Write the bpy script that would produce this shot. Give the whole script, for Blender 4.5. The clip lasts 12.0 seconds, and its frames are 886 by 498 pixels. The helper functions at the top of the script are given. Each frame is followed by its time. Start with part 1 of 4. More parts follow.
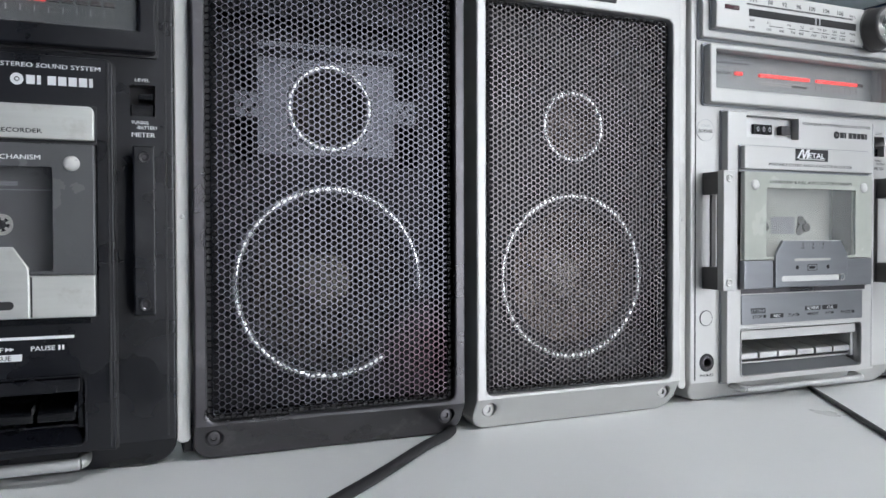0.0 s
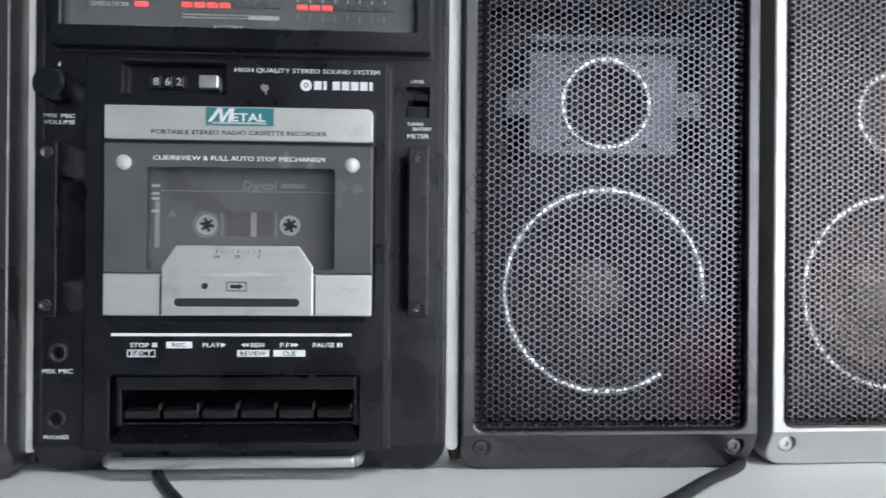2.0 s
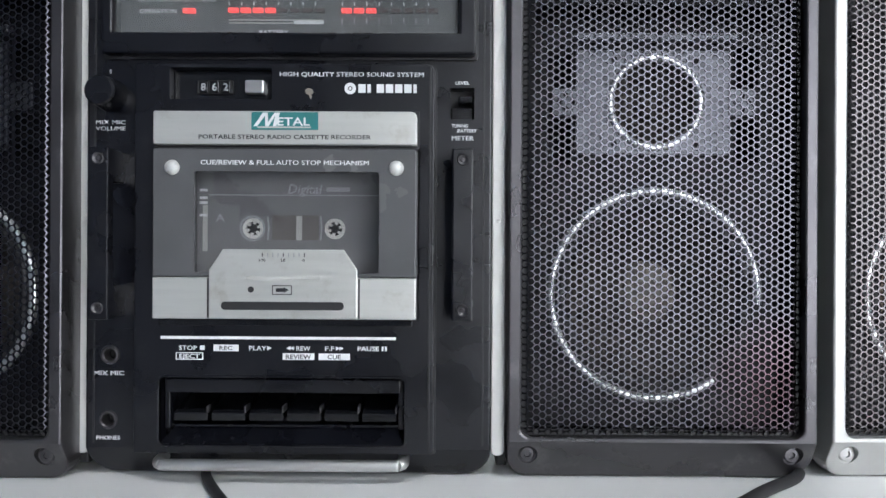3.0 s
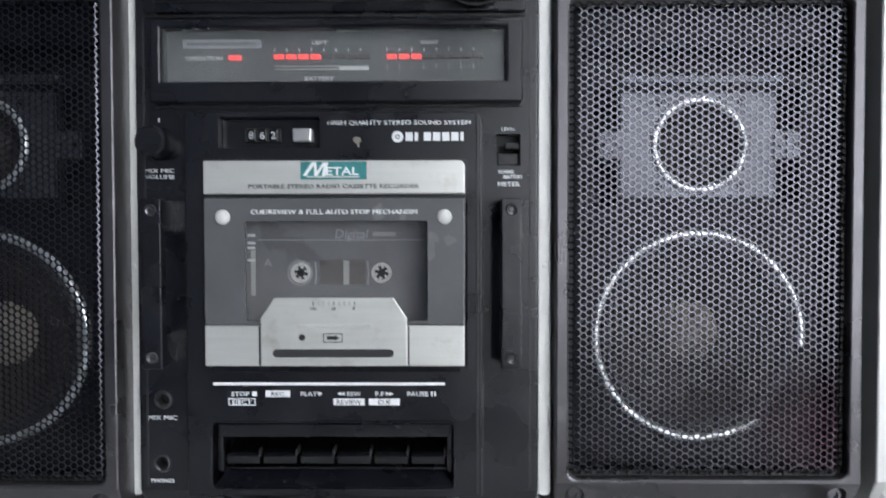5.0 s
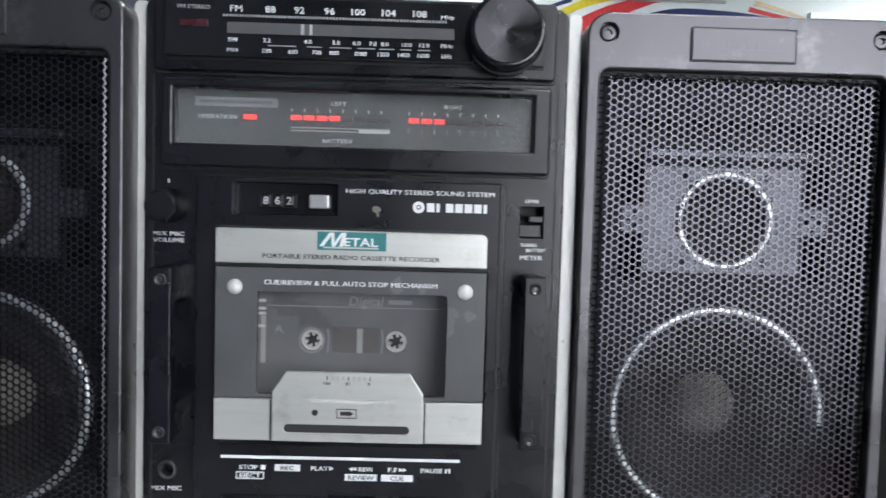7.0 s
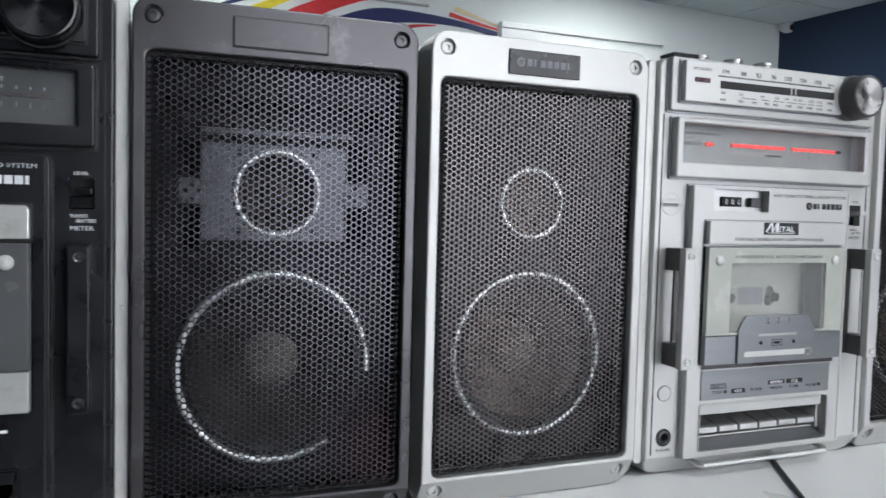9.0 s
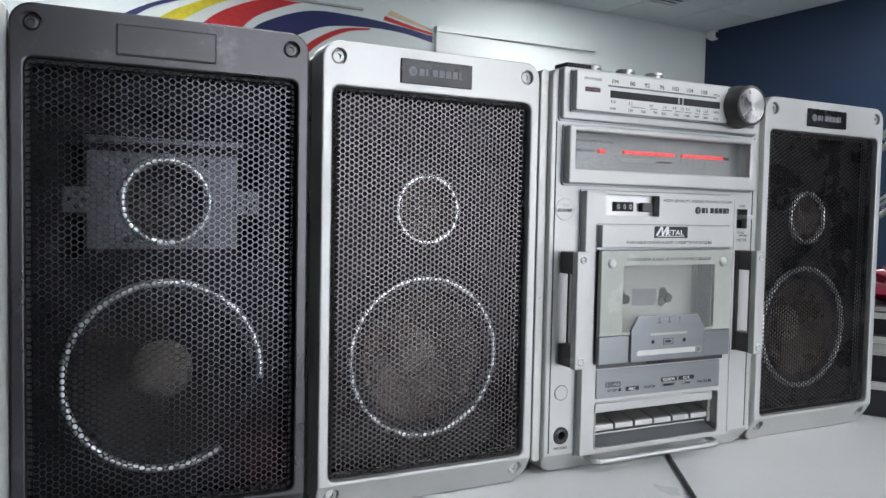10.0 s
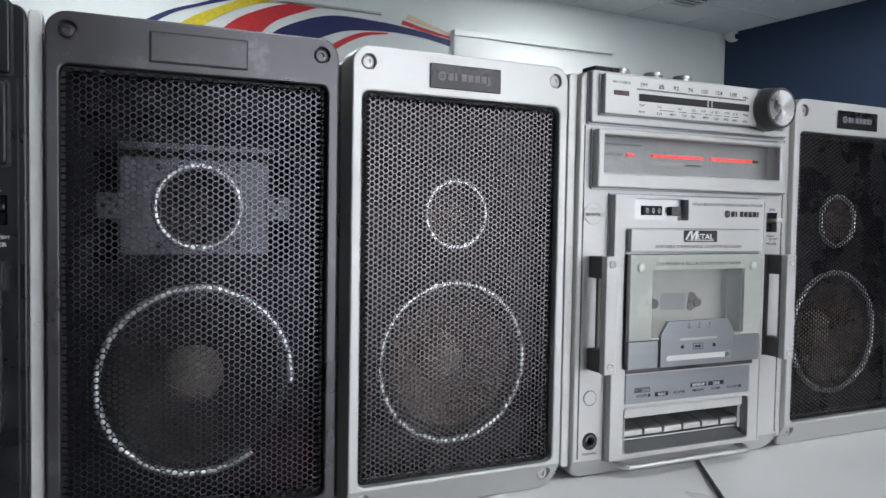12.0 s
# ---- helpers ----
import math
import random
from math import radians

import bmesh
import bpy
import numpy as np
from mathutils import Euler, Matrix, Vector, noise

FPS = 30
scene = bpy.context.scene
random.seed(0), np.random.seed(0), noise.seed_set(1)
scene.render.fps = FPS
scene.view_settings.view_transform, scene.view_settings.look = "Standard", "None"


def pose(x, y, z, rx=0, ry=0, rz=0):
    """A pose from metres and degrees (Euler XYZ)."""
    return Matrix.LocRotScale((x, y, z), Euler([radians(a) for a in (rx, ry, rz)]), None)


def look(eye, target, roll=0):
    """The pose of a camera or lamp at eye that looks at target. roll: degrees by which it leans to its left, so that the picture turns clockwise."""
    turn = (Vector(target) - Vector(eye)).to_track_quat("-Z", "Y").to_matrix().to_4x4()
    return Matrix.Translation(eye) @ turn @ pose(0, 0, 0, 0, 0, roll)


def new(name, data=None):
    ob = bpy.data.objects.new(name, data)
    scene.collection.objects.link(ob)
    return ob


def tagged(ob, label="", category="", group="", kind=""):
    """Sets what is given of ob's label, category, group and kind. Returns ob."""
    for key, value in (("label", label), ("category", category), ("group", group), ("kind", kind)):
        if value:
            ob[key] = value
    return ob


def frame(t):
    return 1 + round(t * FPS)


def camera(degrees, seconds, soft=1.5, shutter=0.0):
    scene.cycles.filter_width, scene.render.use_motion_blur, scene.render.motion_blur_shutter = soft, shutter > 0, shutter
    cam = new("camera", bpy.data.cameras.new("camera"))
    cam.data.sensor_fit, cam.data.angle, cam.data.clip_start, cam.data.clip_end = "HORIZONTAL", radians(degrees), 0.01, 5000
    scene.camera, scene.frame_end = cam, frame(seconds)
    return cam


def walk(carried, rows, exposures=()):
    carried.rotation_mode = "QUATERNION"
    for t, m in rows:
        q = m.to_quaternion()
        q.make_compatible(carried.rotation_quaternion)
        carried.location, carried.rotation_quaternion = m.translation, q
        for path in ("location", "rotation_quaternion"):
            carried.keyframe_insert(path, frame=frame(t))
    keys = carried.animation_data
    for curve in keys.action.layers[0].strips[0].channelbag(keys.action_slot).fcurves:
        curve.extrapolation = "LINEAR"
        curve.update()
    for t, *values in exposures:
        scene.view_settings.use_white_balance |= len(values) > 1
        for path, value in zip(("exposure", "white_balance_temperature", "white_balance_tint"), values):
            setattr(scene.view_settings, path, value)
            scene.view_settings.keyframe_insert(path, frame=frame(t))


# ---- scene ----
cam = camera(59.5, 12.0, 1.5, 0.3)
PATH = [
    (0.0, -0.04023, -0.42321, 0.12037, -0.384, -0.019, -0.003), (0.5, -0.04052, -0.42012, 0.12013, -0.347, -0.019, -0.002),
    (1.0, -0.03863, -0.41367, 0.11726, -0.264, -0.009, 0.0), (1.5, -0.03665, -0.40465, 0.11325, -0.178, 0.002, 0.003),
    (2.0, -0.04419, -0.39316, 0.11386, -0.061, 0.001, 0.008), (2.5, -0.04071, -0.38801, 0.11465, 0.007, -0.003, 0.007),
    (4.5, -0.04116, -0.393, 0.11971, -0.003, 0.026, -0.002), (5.0, -0.06192, -0.39245, 0.14954, 0.012, -0.028, -0.002),
    (5.5, -0.08245, -0.37967, 0.18127, 0.038, -0.03, 0.039), (6.0, -0.10165, -0.37206, 0.19202, 0.037, -0.046, 0.028),
    (6.5, -0.09532, -0.37647, 0.19405, 0.023, -0.053, 0.025), (7.0, -0.08383, -0.37925, 0.1946, -0.019, -0.053, 0.028),
    (7.5, -0.05989, -0.39852, 0.19367, -0.119, -0.061, 0.028), (7.7, -0.05143, -0.40495, 0.19282, -0.159, -0.051, 0.025),
    (9.3, 0.00762, -0.43817, 0.18533, -0.397, -0.053, 0.024), (9.5, 0.01328, -0.44289, 0.18504, -0.415, -0.051, 0.021),
    (10.0, 0.02133, -0.45069, 0.18892, -0.44, -0.047, 0.02), (10.5, 0.02361, -0.45297, 0.18956, -0.45, -0.045, 0.019),
    (11.0, 0.02399, -0.45513, 0.18978, -0.451, -0.041, 0.016), (11.5, 0.0227, -0.45313, 0.18888, -0.446, -0.04, 0.016),
    (12.0, 0.01475, -0.44643, 0.1896, -0.418, -0.043, 0.017),
]


def aim(x, y, z, yaw, pitch, roll):
    """A camera pose from radians: yaw to the left, pitch up, roll."""
    ahead = Vector((-math.sin(yaw) * math.cos(pitch), math.cos(yaw) * math.cos(pitch), math.sin(pitch)))
    return look((x, y, z), Vector((x, y, z)) + ahead, math.degrees(roll))


walk(cam, [(t, aim(*row)) for t, *row in PATH], [(0.0, -0.08), (2.5, 0.27), (6.5, 0.28), (7.7, 0.28), (9.3, -0.3), (12.0, -0.4)])

# ---- light ----
world = bpy.data.worlds.new("world")
world.use_nodes = True
scene.world = world
world.node_tree.nodes["Background"].inputs[0].default_value = (0.75, 0.85, 1.0, 1)
world.node_tree.nodes["Background"].inputs[1].default_value = 0.3
LAMP = 27.5
SKY = 6.2

# ---- materials ----


def mat(name, colour, rough=0.5, metal=0.0, vary=0.12, scale=40.0, bump=0.0, bump_scale=900.0, spec=0.5, alpha=1.0, coat=0.0,
        stretch=(1, 1, 1), wear=None, gloss_vary=1.0):
    m = bpy.data.materials.new(name)
    m.use_nodes = True
    nt = m.node_tree
    b = nt.nodes["Principled BSDF"]
    b.inputs["Metallic"].default_value = metal
    b.inputs["Specular IOR Level"].default_value = spec
    b.inputs["Alpha"].default_value = alpha
    b.inputs["Coat Weight"].default_value = coat
    tc = nt.nodes.new("ShaderNodeTexCoord")
    mp = nt.nodes.new("ShaderNodeMapping")
    mp.inputs["Scale"].default_value = stretch
    nt.links.new(tc.outputs["Object"], mp.inputs["Vector"])
    big = nt.nodes.new("ShaderNodeTexNoise")
    big.inputs["Scale"].default_value = scale
    big.inputs["Detail"].default_value = 6
    nt.links.new(mp.outputs[0], big.inputs["Vector"])
    ramp = nt.nodes.new("ShaderNodeMapRange")
    ramp.inputs[1].default_value, ramp.inputs[2].default_value = 0.3, 0.7
    ramp.inputs[3].default_value, ramp.inputs[4].default_value = 1 - vary, 1 + vary
    nt.links.new(big.outputs["Fac"], ramp.inputs[0])
    mul = nt.nodes.new("ShaderNodeMix")
    mul.data_type, mul.blend_type = "RGBA", "MULTIPLY"
    mul.inputs[0].default_value = 1
    mul.inputs[6].default_value = (*colour, 1)
    nt.links.new(ramp.outputs[0], mul.inputs[7])
    last = mul.outputs[2]
    if wear:
        # scattered scuffs: amount, colour, scale
        sp = nt.nodes.new("ShaderNodeTexNoise")
        sp.inputs["Scale"].default_value, sp.inputs["Detail"].default_value, sp.inputs["Roughness"].default_value = wear[2], 9, 0.7
        nt.links.new(tc.outputs["Object"], sp.inputs["Vector"])
        cr = nt.nodes.new("ShaderNodeMapRange")
        cr.inputs[1].default_value, cr.inputs[2].default_value = 0.56, 0.8
        cr.inputs[3].default_value, cr.inputs[4].default_value = 0.0, wear[0]
        nt.links.new(sp.outputs["Fac"], cr.inputs[0])
        mx = nt.nodes.new("ShaderNodeMix")
        mx.data_type = "RGBA"
        nt.links.new(cr.outputs[0], mx.inputs[0])
        nt.links.new(last, mx.inputs[6])
        mx.inputs[7].default_value = (*wear[1], 1)
        last = mx.outputs[2]
    nt.links.new(last, b.inputs["Base Color"])
    rr = nt.nodes.new("ShaderNodeMapRange")
    rr.inputs[1].default_value, rr.inputs[2].default_value = 0.3, 0.7
    rr.inputs[3].default_value, rr.inputs[4].default_value = max(rough - 0.07 * gloss_vary, 0.02), rough + 0.09 * gloss_vary
    nt.links.new(big.outputs["Fac"], rr.inputs[0])
    nt.links.new(rr.outputs[0], b.inputs["Roughness"])
    if bump:
        fine = nt.nodes.new("ShaderNodeTexNoise")
        fine.inputs["Scale"].default_value, fine.inputs["Detail"].default_value = bump_scale, 4
        nt.links.new(mp.outputs[0], fine.inputs["Vector"])
        bp = nt.nodes.new("ShaderNodeBump")
        bp.inputs["Strength"].default_value, bp.inputs["Distance"].default_value = bump, 0.0004
        nt.links.new(fine.outputs["Fac"], bp.inputs["Height"])
        nt.links.new(bp.outputs[0], b.inputs["Normal"])
    return m


def glow(name, colour, strength):
    m = bpy.data.materials.new(name)
    m.use_nodes = True
    b = m.node_tree.nodes["Principled BSDF"]
    b.inputs["Base Color"].default_value = (*colour, 1)
    b.inputs["Emission Color"].default_value = (*colour, 1)
    b.inputs["Emission Strength"].default_value = strength
    return m


M_BLACK = mat("black_plastic", (0.0045, 0.005, 0.0078), 0.28, 0, 0.2, 30, 0.08, 1400, spec=0.46, wear=(0.12, (0.09, 0.09, 0.09), 60))
M_BLACK_GLOSS = mat("black_gloss_plastic", (0.006, 0.0065, 0.008), 0.18, 0, 0.15, 30)
M_GREY_PAINT = mat("dark_grey_paint", (0.086, 0.083, 0.088), 0.3, 0.78, 0.15, 18, 0.08, 1800, wear=(0.35, (0.3, 0.3, 0.3), 45))
M_SILVER = mat("silver_paint", (0.54, 0.54, 0.525), 0.42, 0.55, 0.05, 20, 0.05, 2200, wear=(0.2, (0.4, 0.4, 0.38), 50))
M_ALU = mat("pale_rail_paint", (0.66, 0.66, 0.635), 0.45, 0.3, 0.1, 30, wear=(0.3, (0.3, 0.29, 0.27), 45))
M_ALU_X = mat("brushed_aluminium_plate", (0.64, 0.645, 0.61), 0.34, 0.6, 0.04, 25, 0.02, 200, stretch=(1, 14, 14), gloss_vary=0.4, wear=(0.5, (0.3, 0.27, 0.2), 60))
M_STEEL = mat("blue_grey_brushed_metal", (0.31, 0.322, 0.335), 0.3, 0.85, 0.03, 40, stretch=(1, 5, 5), gloss_vary=0.2)
M_CHROME = mat("chrome", (0.85, 0.86, 0.86), 0.14, 1.0, 0.04, 40)
M_RING = mat("chrome_ring", (0.85, 0.85, 0.85), 0.36, 1.0, 0.05, 60)
M_SATIN = mat("satin_steel", (0.58, 0.58, 0.57), 0.34, 0.9, 0.06, 50, gloss_vary=0.4)
M_GRILLE_B = mat("black_grille_paint", (0.057, 0.057, 0.067), 0.2, 1.0, 0.15, 25, wear=(0.12, (0.2, 0.19, 0.18), 40))
M_GRILLE_S = mat("grey_grille_paint", (0.1, 0.093, 0.096), 0.27, 1.0, 0.15, 25)
M_GRILLE_REDDISH = mat("reddish_grille_paint", (0.06, 0.06, 0.069), 0.2, 1.0, 0.15, 25, wear=(0.12, (0.2, 0.19, 0.18), 40))
# redder around a point at the lower right, fading outwards unevenly
nt = M_GRILLE_REDDISH.node_tree
tc, blot, fade, tone = (nt.nodes.new(k) for k in ("ShaderNodeTexCoord", "ShaderNodeTexNoise", "ShaderNodeMapRange", "ShaderNodeMix"))
dist, summed = nt.nodes.new("ShaderNodeVectorMath"), nt.nodes.new("ShaderNodeMath")
dist.operation, dist.inputs[1].default_value = "DISTANCE", (0.058, 0, 0.045)
blot.inputs["Scale"].default_value = 30
nt.links.new(tc.outputs["Object"], dist.inputs[0])
nt.links.new(tc.outputs["Object"], blot.inputs["Vector"])
summed.operation, summed.inputs[2].default_value = "MULTIPLY_ADD", 0
nt.links.new(blot.outputs["Fac"], summed.inputs[0])
summed.inputs[1].default_value = 0.03
nt.links.new(dist.outputs["Value"], summed.inputs[2])
fade.inputs[1].default_value, fade.inputs[2].default_value, fade.inputs[3].default_value, fade.inputs[4].default_value = 0.02, 0.06, 0.36, 0.0
nt.links.new(summed.outputs[0], fade.inputs[0])
tone.data_type = "RGBA"
old = nt.nodes["Principled BSDF"].inputs["Base Color"].links[0].from_socket
nt.links.new(fade.outputs[0], tone.inputs[0])
nt.links.new(old, tone.inputs[6])
tone.inputs[7].default_value = (0.10, 0.04, 0.05, 1)
nt.links.new(tone.outputs[2], nt.nodes["Principled BSDF"].inputs["Base Color"])
M_BAFFLE = mat("baffle_plastic", (0.009, 0.009, 0.011), 0.5, 0, 0.3, 25, spec=0.2, wear=(0.2, (0.05, 0.045, 0.04), 40))
M_PLATE = mat("tweeter_plate_metal", (0.1, 0.104, 0.116), 0.34, 0.7, 0.12, 30, wear=(0.4, (0.2, 0.19, 0.17), 70))
M_CONE = mat("paper_cone", (0.036, 0.03, 0.026), 0.7, 0, 0.25, 60, 0.3, 600)
M_CAP = mat("dust_cap", (0.2, 0.18, 0.15), 0.6, 0, 0.2, 80)
M_CONE_S = mat("brown_paper_cone", (0.165, 0.13, 0.108), 0.7, 0, 0.2, 60, 0.3, 600)
M_CAP_S = mat("brown_dust_cap", (0.33, 0.28, 0.235), 0.6, 0, 0.2, 80)
M_RUBBER = mat("rubber", (0.018, 0.018, 0.02), 0.5, 0, 0.2, 60)
M_BROWN = mat("dark_handle_plastic", (0.085, 0.08, 0.078), 0.45, 0, 0.15, 60)
M_SMOKE = mat("smoked_window", (0.10, 0.105, 0.11), 0.1, 0, 0.1, 40, alpha=0.1)
M_SMOKE_FRAME = mat("smoked_door_plastic", (0.095, 0.097, 0.1), 0.22, 0, 0.16, 18, wear=(0.12, (0.2, 0.2, 0.2), 120))
M_CREAM = mat("cream_door_plastic", (0.46, 0.48, 0.43), 0.22, 0, 0.06, 40)
M_CLEAR = mat("clear_window", (0.6, 0.62, 0.6), 0.1, 0, 0.05, 40, alpha=0.16)
M_METER_B = mat("meter_window_smoke", (0.3, 0.32, 0.32), 0.16, 0, 0.3, 14, alpha=0.16, spec=1.0)
M_METER_S = mat("meter_window_clear", (0.5, 0.52, 0.52), 0.12, 0, 0.1, 14, alpha=0.12)
M_METER_BACK_B = mat("meter_back_dark", (0.07, 0.073, 0.074), 0.5)
M_METER_BACK_S = mat("meter_back_grey", (0.36, 0.37, 0.37), 0.4, 0.3)
M_LED = glow("lit_led", (1.0, 0.06, 0.055), 1.0)
M_LED_OFF = mat("unlit_led", (0.05, 0.022, 0.022), 0.4)
M_WHITE_INK = mat("white_ink", (0.78, 0.79, 0.8), 0.5, 0, 0.05)
M_GREY_INK = mat("grey_ink", (0.38, 0.39, 0.4), 0.5, 0, 0.05)
M_BLACK_INK = mat("black_ink", (0.01, 0.01, 0.012), 0.5, 0, 0.05)
M_DIM_INK = mat("dim_grey_ink", (0.2, 0.2, 0.22), 0.5)
M_PALE_INK = mat("pale_ink", (0.5, 0.5, 0.47), 0.5)
M_TEAL = mat("teal_label", (0.03, 0.20, 0.20), 0.4)
M_HUB = mat("white_hub", (0.75, 0.74, 0.7), 0.4)
M_SHELL = mat("smoked_cassette_shell", (0.205, 0.205, 0.21), 0.3, 0, 0.2, 30)
M_SHELL_C = mat("cream_cassette_shell", (0.62, 0.62, 0.56), 0.35)
M_TAPE = mat("brown_tape", (0.16, 0.148, 0.138), 0.3)
M_VOID = mat("deep_black", (0.006, 0.006, 0.007), 0.6)
M_TABLE = mat("white_laminate", (0.86, 0.86, 0.86), 0.32, 0, 0.03, 6, 0.04, 1200, wear=(0.15, (0.6, 0.6, 0.58), 25))
M_WALL = mat("white_wall_paint", (0.80, 0.85, 0.835), 0.7, 0, 0.03, 1.5, 0.05, 120)
M_NAVY = mat("navy_wall_paint", (0.006, 0.023, 0.064), 0.55, 0, 0.1, 1.5, 0.05, 120)
M_CEIL = mat("ceiling_board", (0.76, 0.82, 0.82), 0.85, 0, 0.04, 3, 0.2, 300)
M_FLOOR = mat("grey_floor_vinyl", (0.06, 0.06, 0.062), 0.45, 0, 0.1, 3)
M_YELLOW = mat("yellow_mural_paint", (0.72, 0.60, 0.03), 0.55)
M_RED = mat("red_mural_paint", (0.62, 0.03, 0.035), 0.55)
M_BLUE = mat("navy_mural_paint", (0.012, 0.02, 0.11), 0.55)
M_PEACH = mat("cream_mural_paint", (0.75, 0.62, 0.4), 0.55)
M_WHITEBOARD = mat("whiteboard_enamel", (0.85, 0.88, 0.87), 0.2, 0, 0.02, 2)
M_PANELBLUE = mat("blue_poster", (0.05, 0.10, 0.2), 0.4, 0, 0.2, 2)
M_GREENPATCH = mat("green_poster_ink", (0.25, 0.36, 0.2), 0.5)
M_SKY = glow("bright_overcast_sky", (0.93, 0.955, 1.02), SKY)
M_PANEL = glow("lamp_diffuser", (0.93, 0.965, 0.995), LAMP)
M_PAPER = mat("magazine_paper", (0.62, 0.62, 0.58), 0.5, 0, 0.15, 20, stretch=(1, 1, 30))
M_COVER = mat("magazine_cover", (0.022, 0.02, 0.026), 0.3, 0, 0.3, 14)
M_PINK = mat("red_plastic_film", (0.55, 0.03, 0.09), 0.25, 0, 0.2, 25, 0.5, 60)

# ---- mesh helpers (millimetres) ----
MM = 0.001


def part(name, bm, material, parent, label="", smooth=False):
    """Links a bmesh, drawn in millimetres, as one mesh under a thing or a part."""
    me = bpy.data.meshes.new(name)
    bmesh.ops.recalc_face_normals(bm, faces=bm.faces)
    bmesh.ops.scale(bm, vec=(MM, MM, MM), verts=bm.verts)
    bm.to_mesh(me)
    bm.free()
    me.materials.append(material)
    if smooth:
        me.shade_smooth()
    ob = new(name, me)
    ob.parent = parent
    if label:
        tagged(ob, label)
    return ob


def thing(name, label, category, group="", m=None):
    ob = new(name)
    ob.empty_display_size = 0.02
    tagged(ob, label, category, group)
    if m:
        ob.matrix_world = m
    return ob


def corner_loop(x0, x1, z0, z1, r, n=6):
    """Points of a rounded rectangle; r is one radius or four: bottom left, bottom right, top right, top left."""
    rs = r if isinstance(r, tuple) else (r, r, r, r)
    pts = []
    for (cx, cz, a), q in zip(((x0, z0, 180), (x1, z0, 270), (x1, z1, 0), (x0, z1, 90)), rs):
        q = max(q, 0.01)
        ox = cx + q if cx == x0 else cx - q
        oz = cz + q if cz == z0 else cz - q
        for k in range(n + 1):
            t = radians(a + 90 * k / n)
            pts.append((ox + q * math.cos(t), oz + q * math.sin(t)))
    return pts


def shrink(r, d):
    return tuple(max(q - d, 0.01) for q in r) if isinstance(r, tuple) else max(r - d, 0.01)


def bridge(bm, loops, closed=True):
    rings = [[bm.verts.new(p) for p in lp] for lp in loops]
    n = len(rings[0])
    for a, b in zip(rings, rings[1:]):
        for i in range(n):
            bm.faces.new((a[i], a[(i + 1) % n], b[(i + 1) % n], b[i]))
    return rings


def slab(x0, x1, z0, z1, r, y0, y1, bev=0.6, bm=None, n=6):
    """A rounded plate that stands upright, front at y0, back at y1, with a rounded front edge."""
    bm = bm or bmesh.new()
    loops = [[(x, y1, z) for x, z in corner_loop(x0, x1, z0, z1, r, n)], [(x, y0 + bev, z) for x, z in corner_loop(x0, x1, z0, z1, r, n)]]
    for k in (1, 2, 3):
        a = k / 3 * math.pi / 2
        d, e = bev * (1 - math.cos(a)), bev * (1 - math.sin(a))
        loops.append([(x, y0 + e, z) for x, z in corner_loop(x0 + d, x1 - d, z0 + d, z1 - d, shrink(r, d), n)])
    rings = bridge(bm, loops)
    bm.faces.new(rings[0])
    bm.faces.new(rings[-1])
    return bm


def rim(outer, inner, ro, ri, y0, y1, bev=0.6, bm=None, n=6):
    """A rounded frame with an opening; outer and inner are x0, x1, z0, z1."""
    bm = bm or bmesh.new()

    def lp(q, r, d, y):
        return [(x, y, z) for x, z in corner_loop(q[0] + d, q[1] - d, q[2] + d, q[3] - d, shrink(r, d) if d > 0 else r, n)]
    loops = [lp(outer, ro, 0, y1), lp(outer, ro, 0, y0 + bev), lp(outer, ro, bev * 0.3, y0 + bev * 0.3), lp(outer, ro, bev, y0),
             lp(inner, ri, -bev, y0), lp(inner, ri, -bev * 0.3, y0 + bev * 0.3), lp(inner, ri, 0, y0 + bev), lp(inner, ri, 0, y1)]
    loops.append(loops[0])
    rings = [[bm.verts.new(p) for p in l] for l in loops[:-1]]
    rings.append(rings[0])
    m = len(rings[0])
    for a, b in zip(rings, rings[1:]):
        for i in range(m):
            bm.faces.new((a[i], a[(i + 1) % m], b[(i + 1) % m], b[i]))
    return bm


def box(x0, x1, y0, y1, z0, z1, bev=0.0, bm=None):
    bm = bm or bmesh.new()
    made = bmesh.ops.create_cube(bm, size=1)["verts"]
    for v in made:
        v.co = ((x0 + x1) / 2 + v.co.x * (x1 - x0), (y0 + y1) / 2 + v.co.y * (y1 - y0), (z0 + z1) / 2 + v.co.z * (z1 - z0))
    if bev:
        edges = list({e for v in made for e in v.link_edges})
        bmesh.ops.bevel(bm, geom=edges, offset=bev, segments=2, affect="EDGES", profile=0.5)
    return bm


def lathe(cx, cz, profile, n=32, bm=None):
    """A turned shape about an axis towards the front; profile: radius and y."""
    bm = bm or bmesh.new()
    rings = []
    for r, y in profile:
        if r < 0.01:
            rings.append([bm.verts.new((cx, y, cz))])
        else:
            rings.append([bm.verts.new((cx + r * math.cos(2 * math.pi * k / n), y, cz + r * math.sin(2 * math.pi * k / n))) for k in range(n)])
    for a, b in zip(rings, rings[1:]):
        for i in range(n):
            j = (i + 1) % n
            if len(a) == 1 and len(b) > 1:
                bm.faces.new((a[0], b[j], b[i]))
            elif len(b) == 1 and len(a) > 1:
                bm.faces.new((a[i], a[j], b[0]))
            elif len(a) > 1:
                bm.faces.new((a[i], a[j], b[j], b[i]))
    return bm


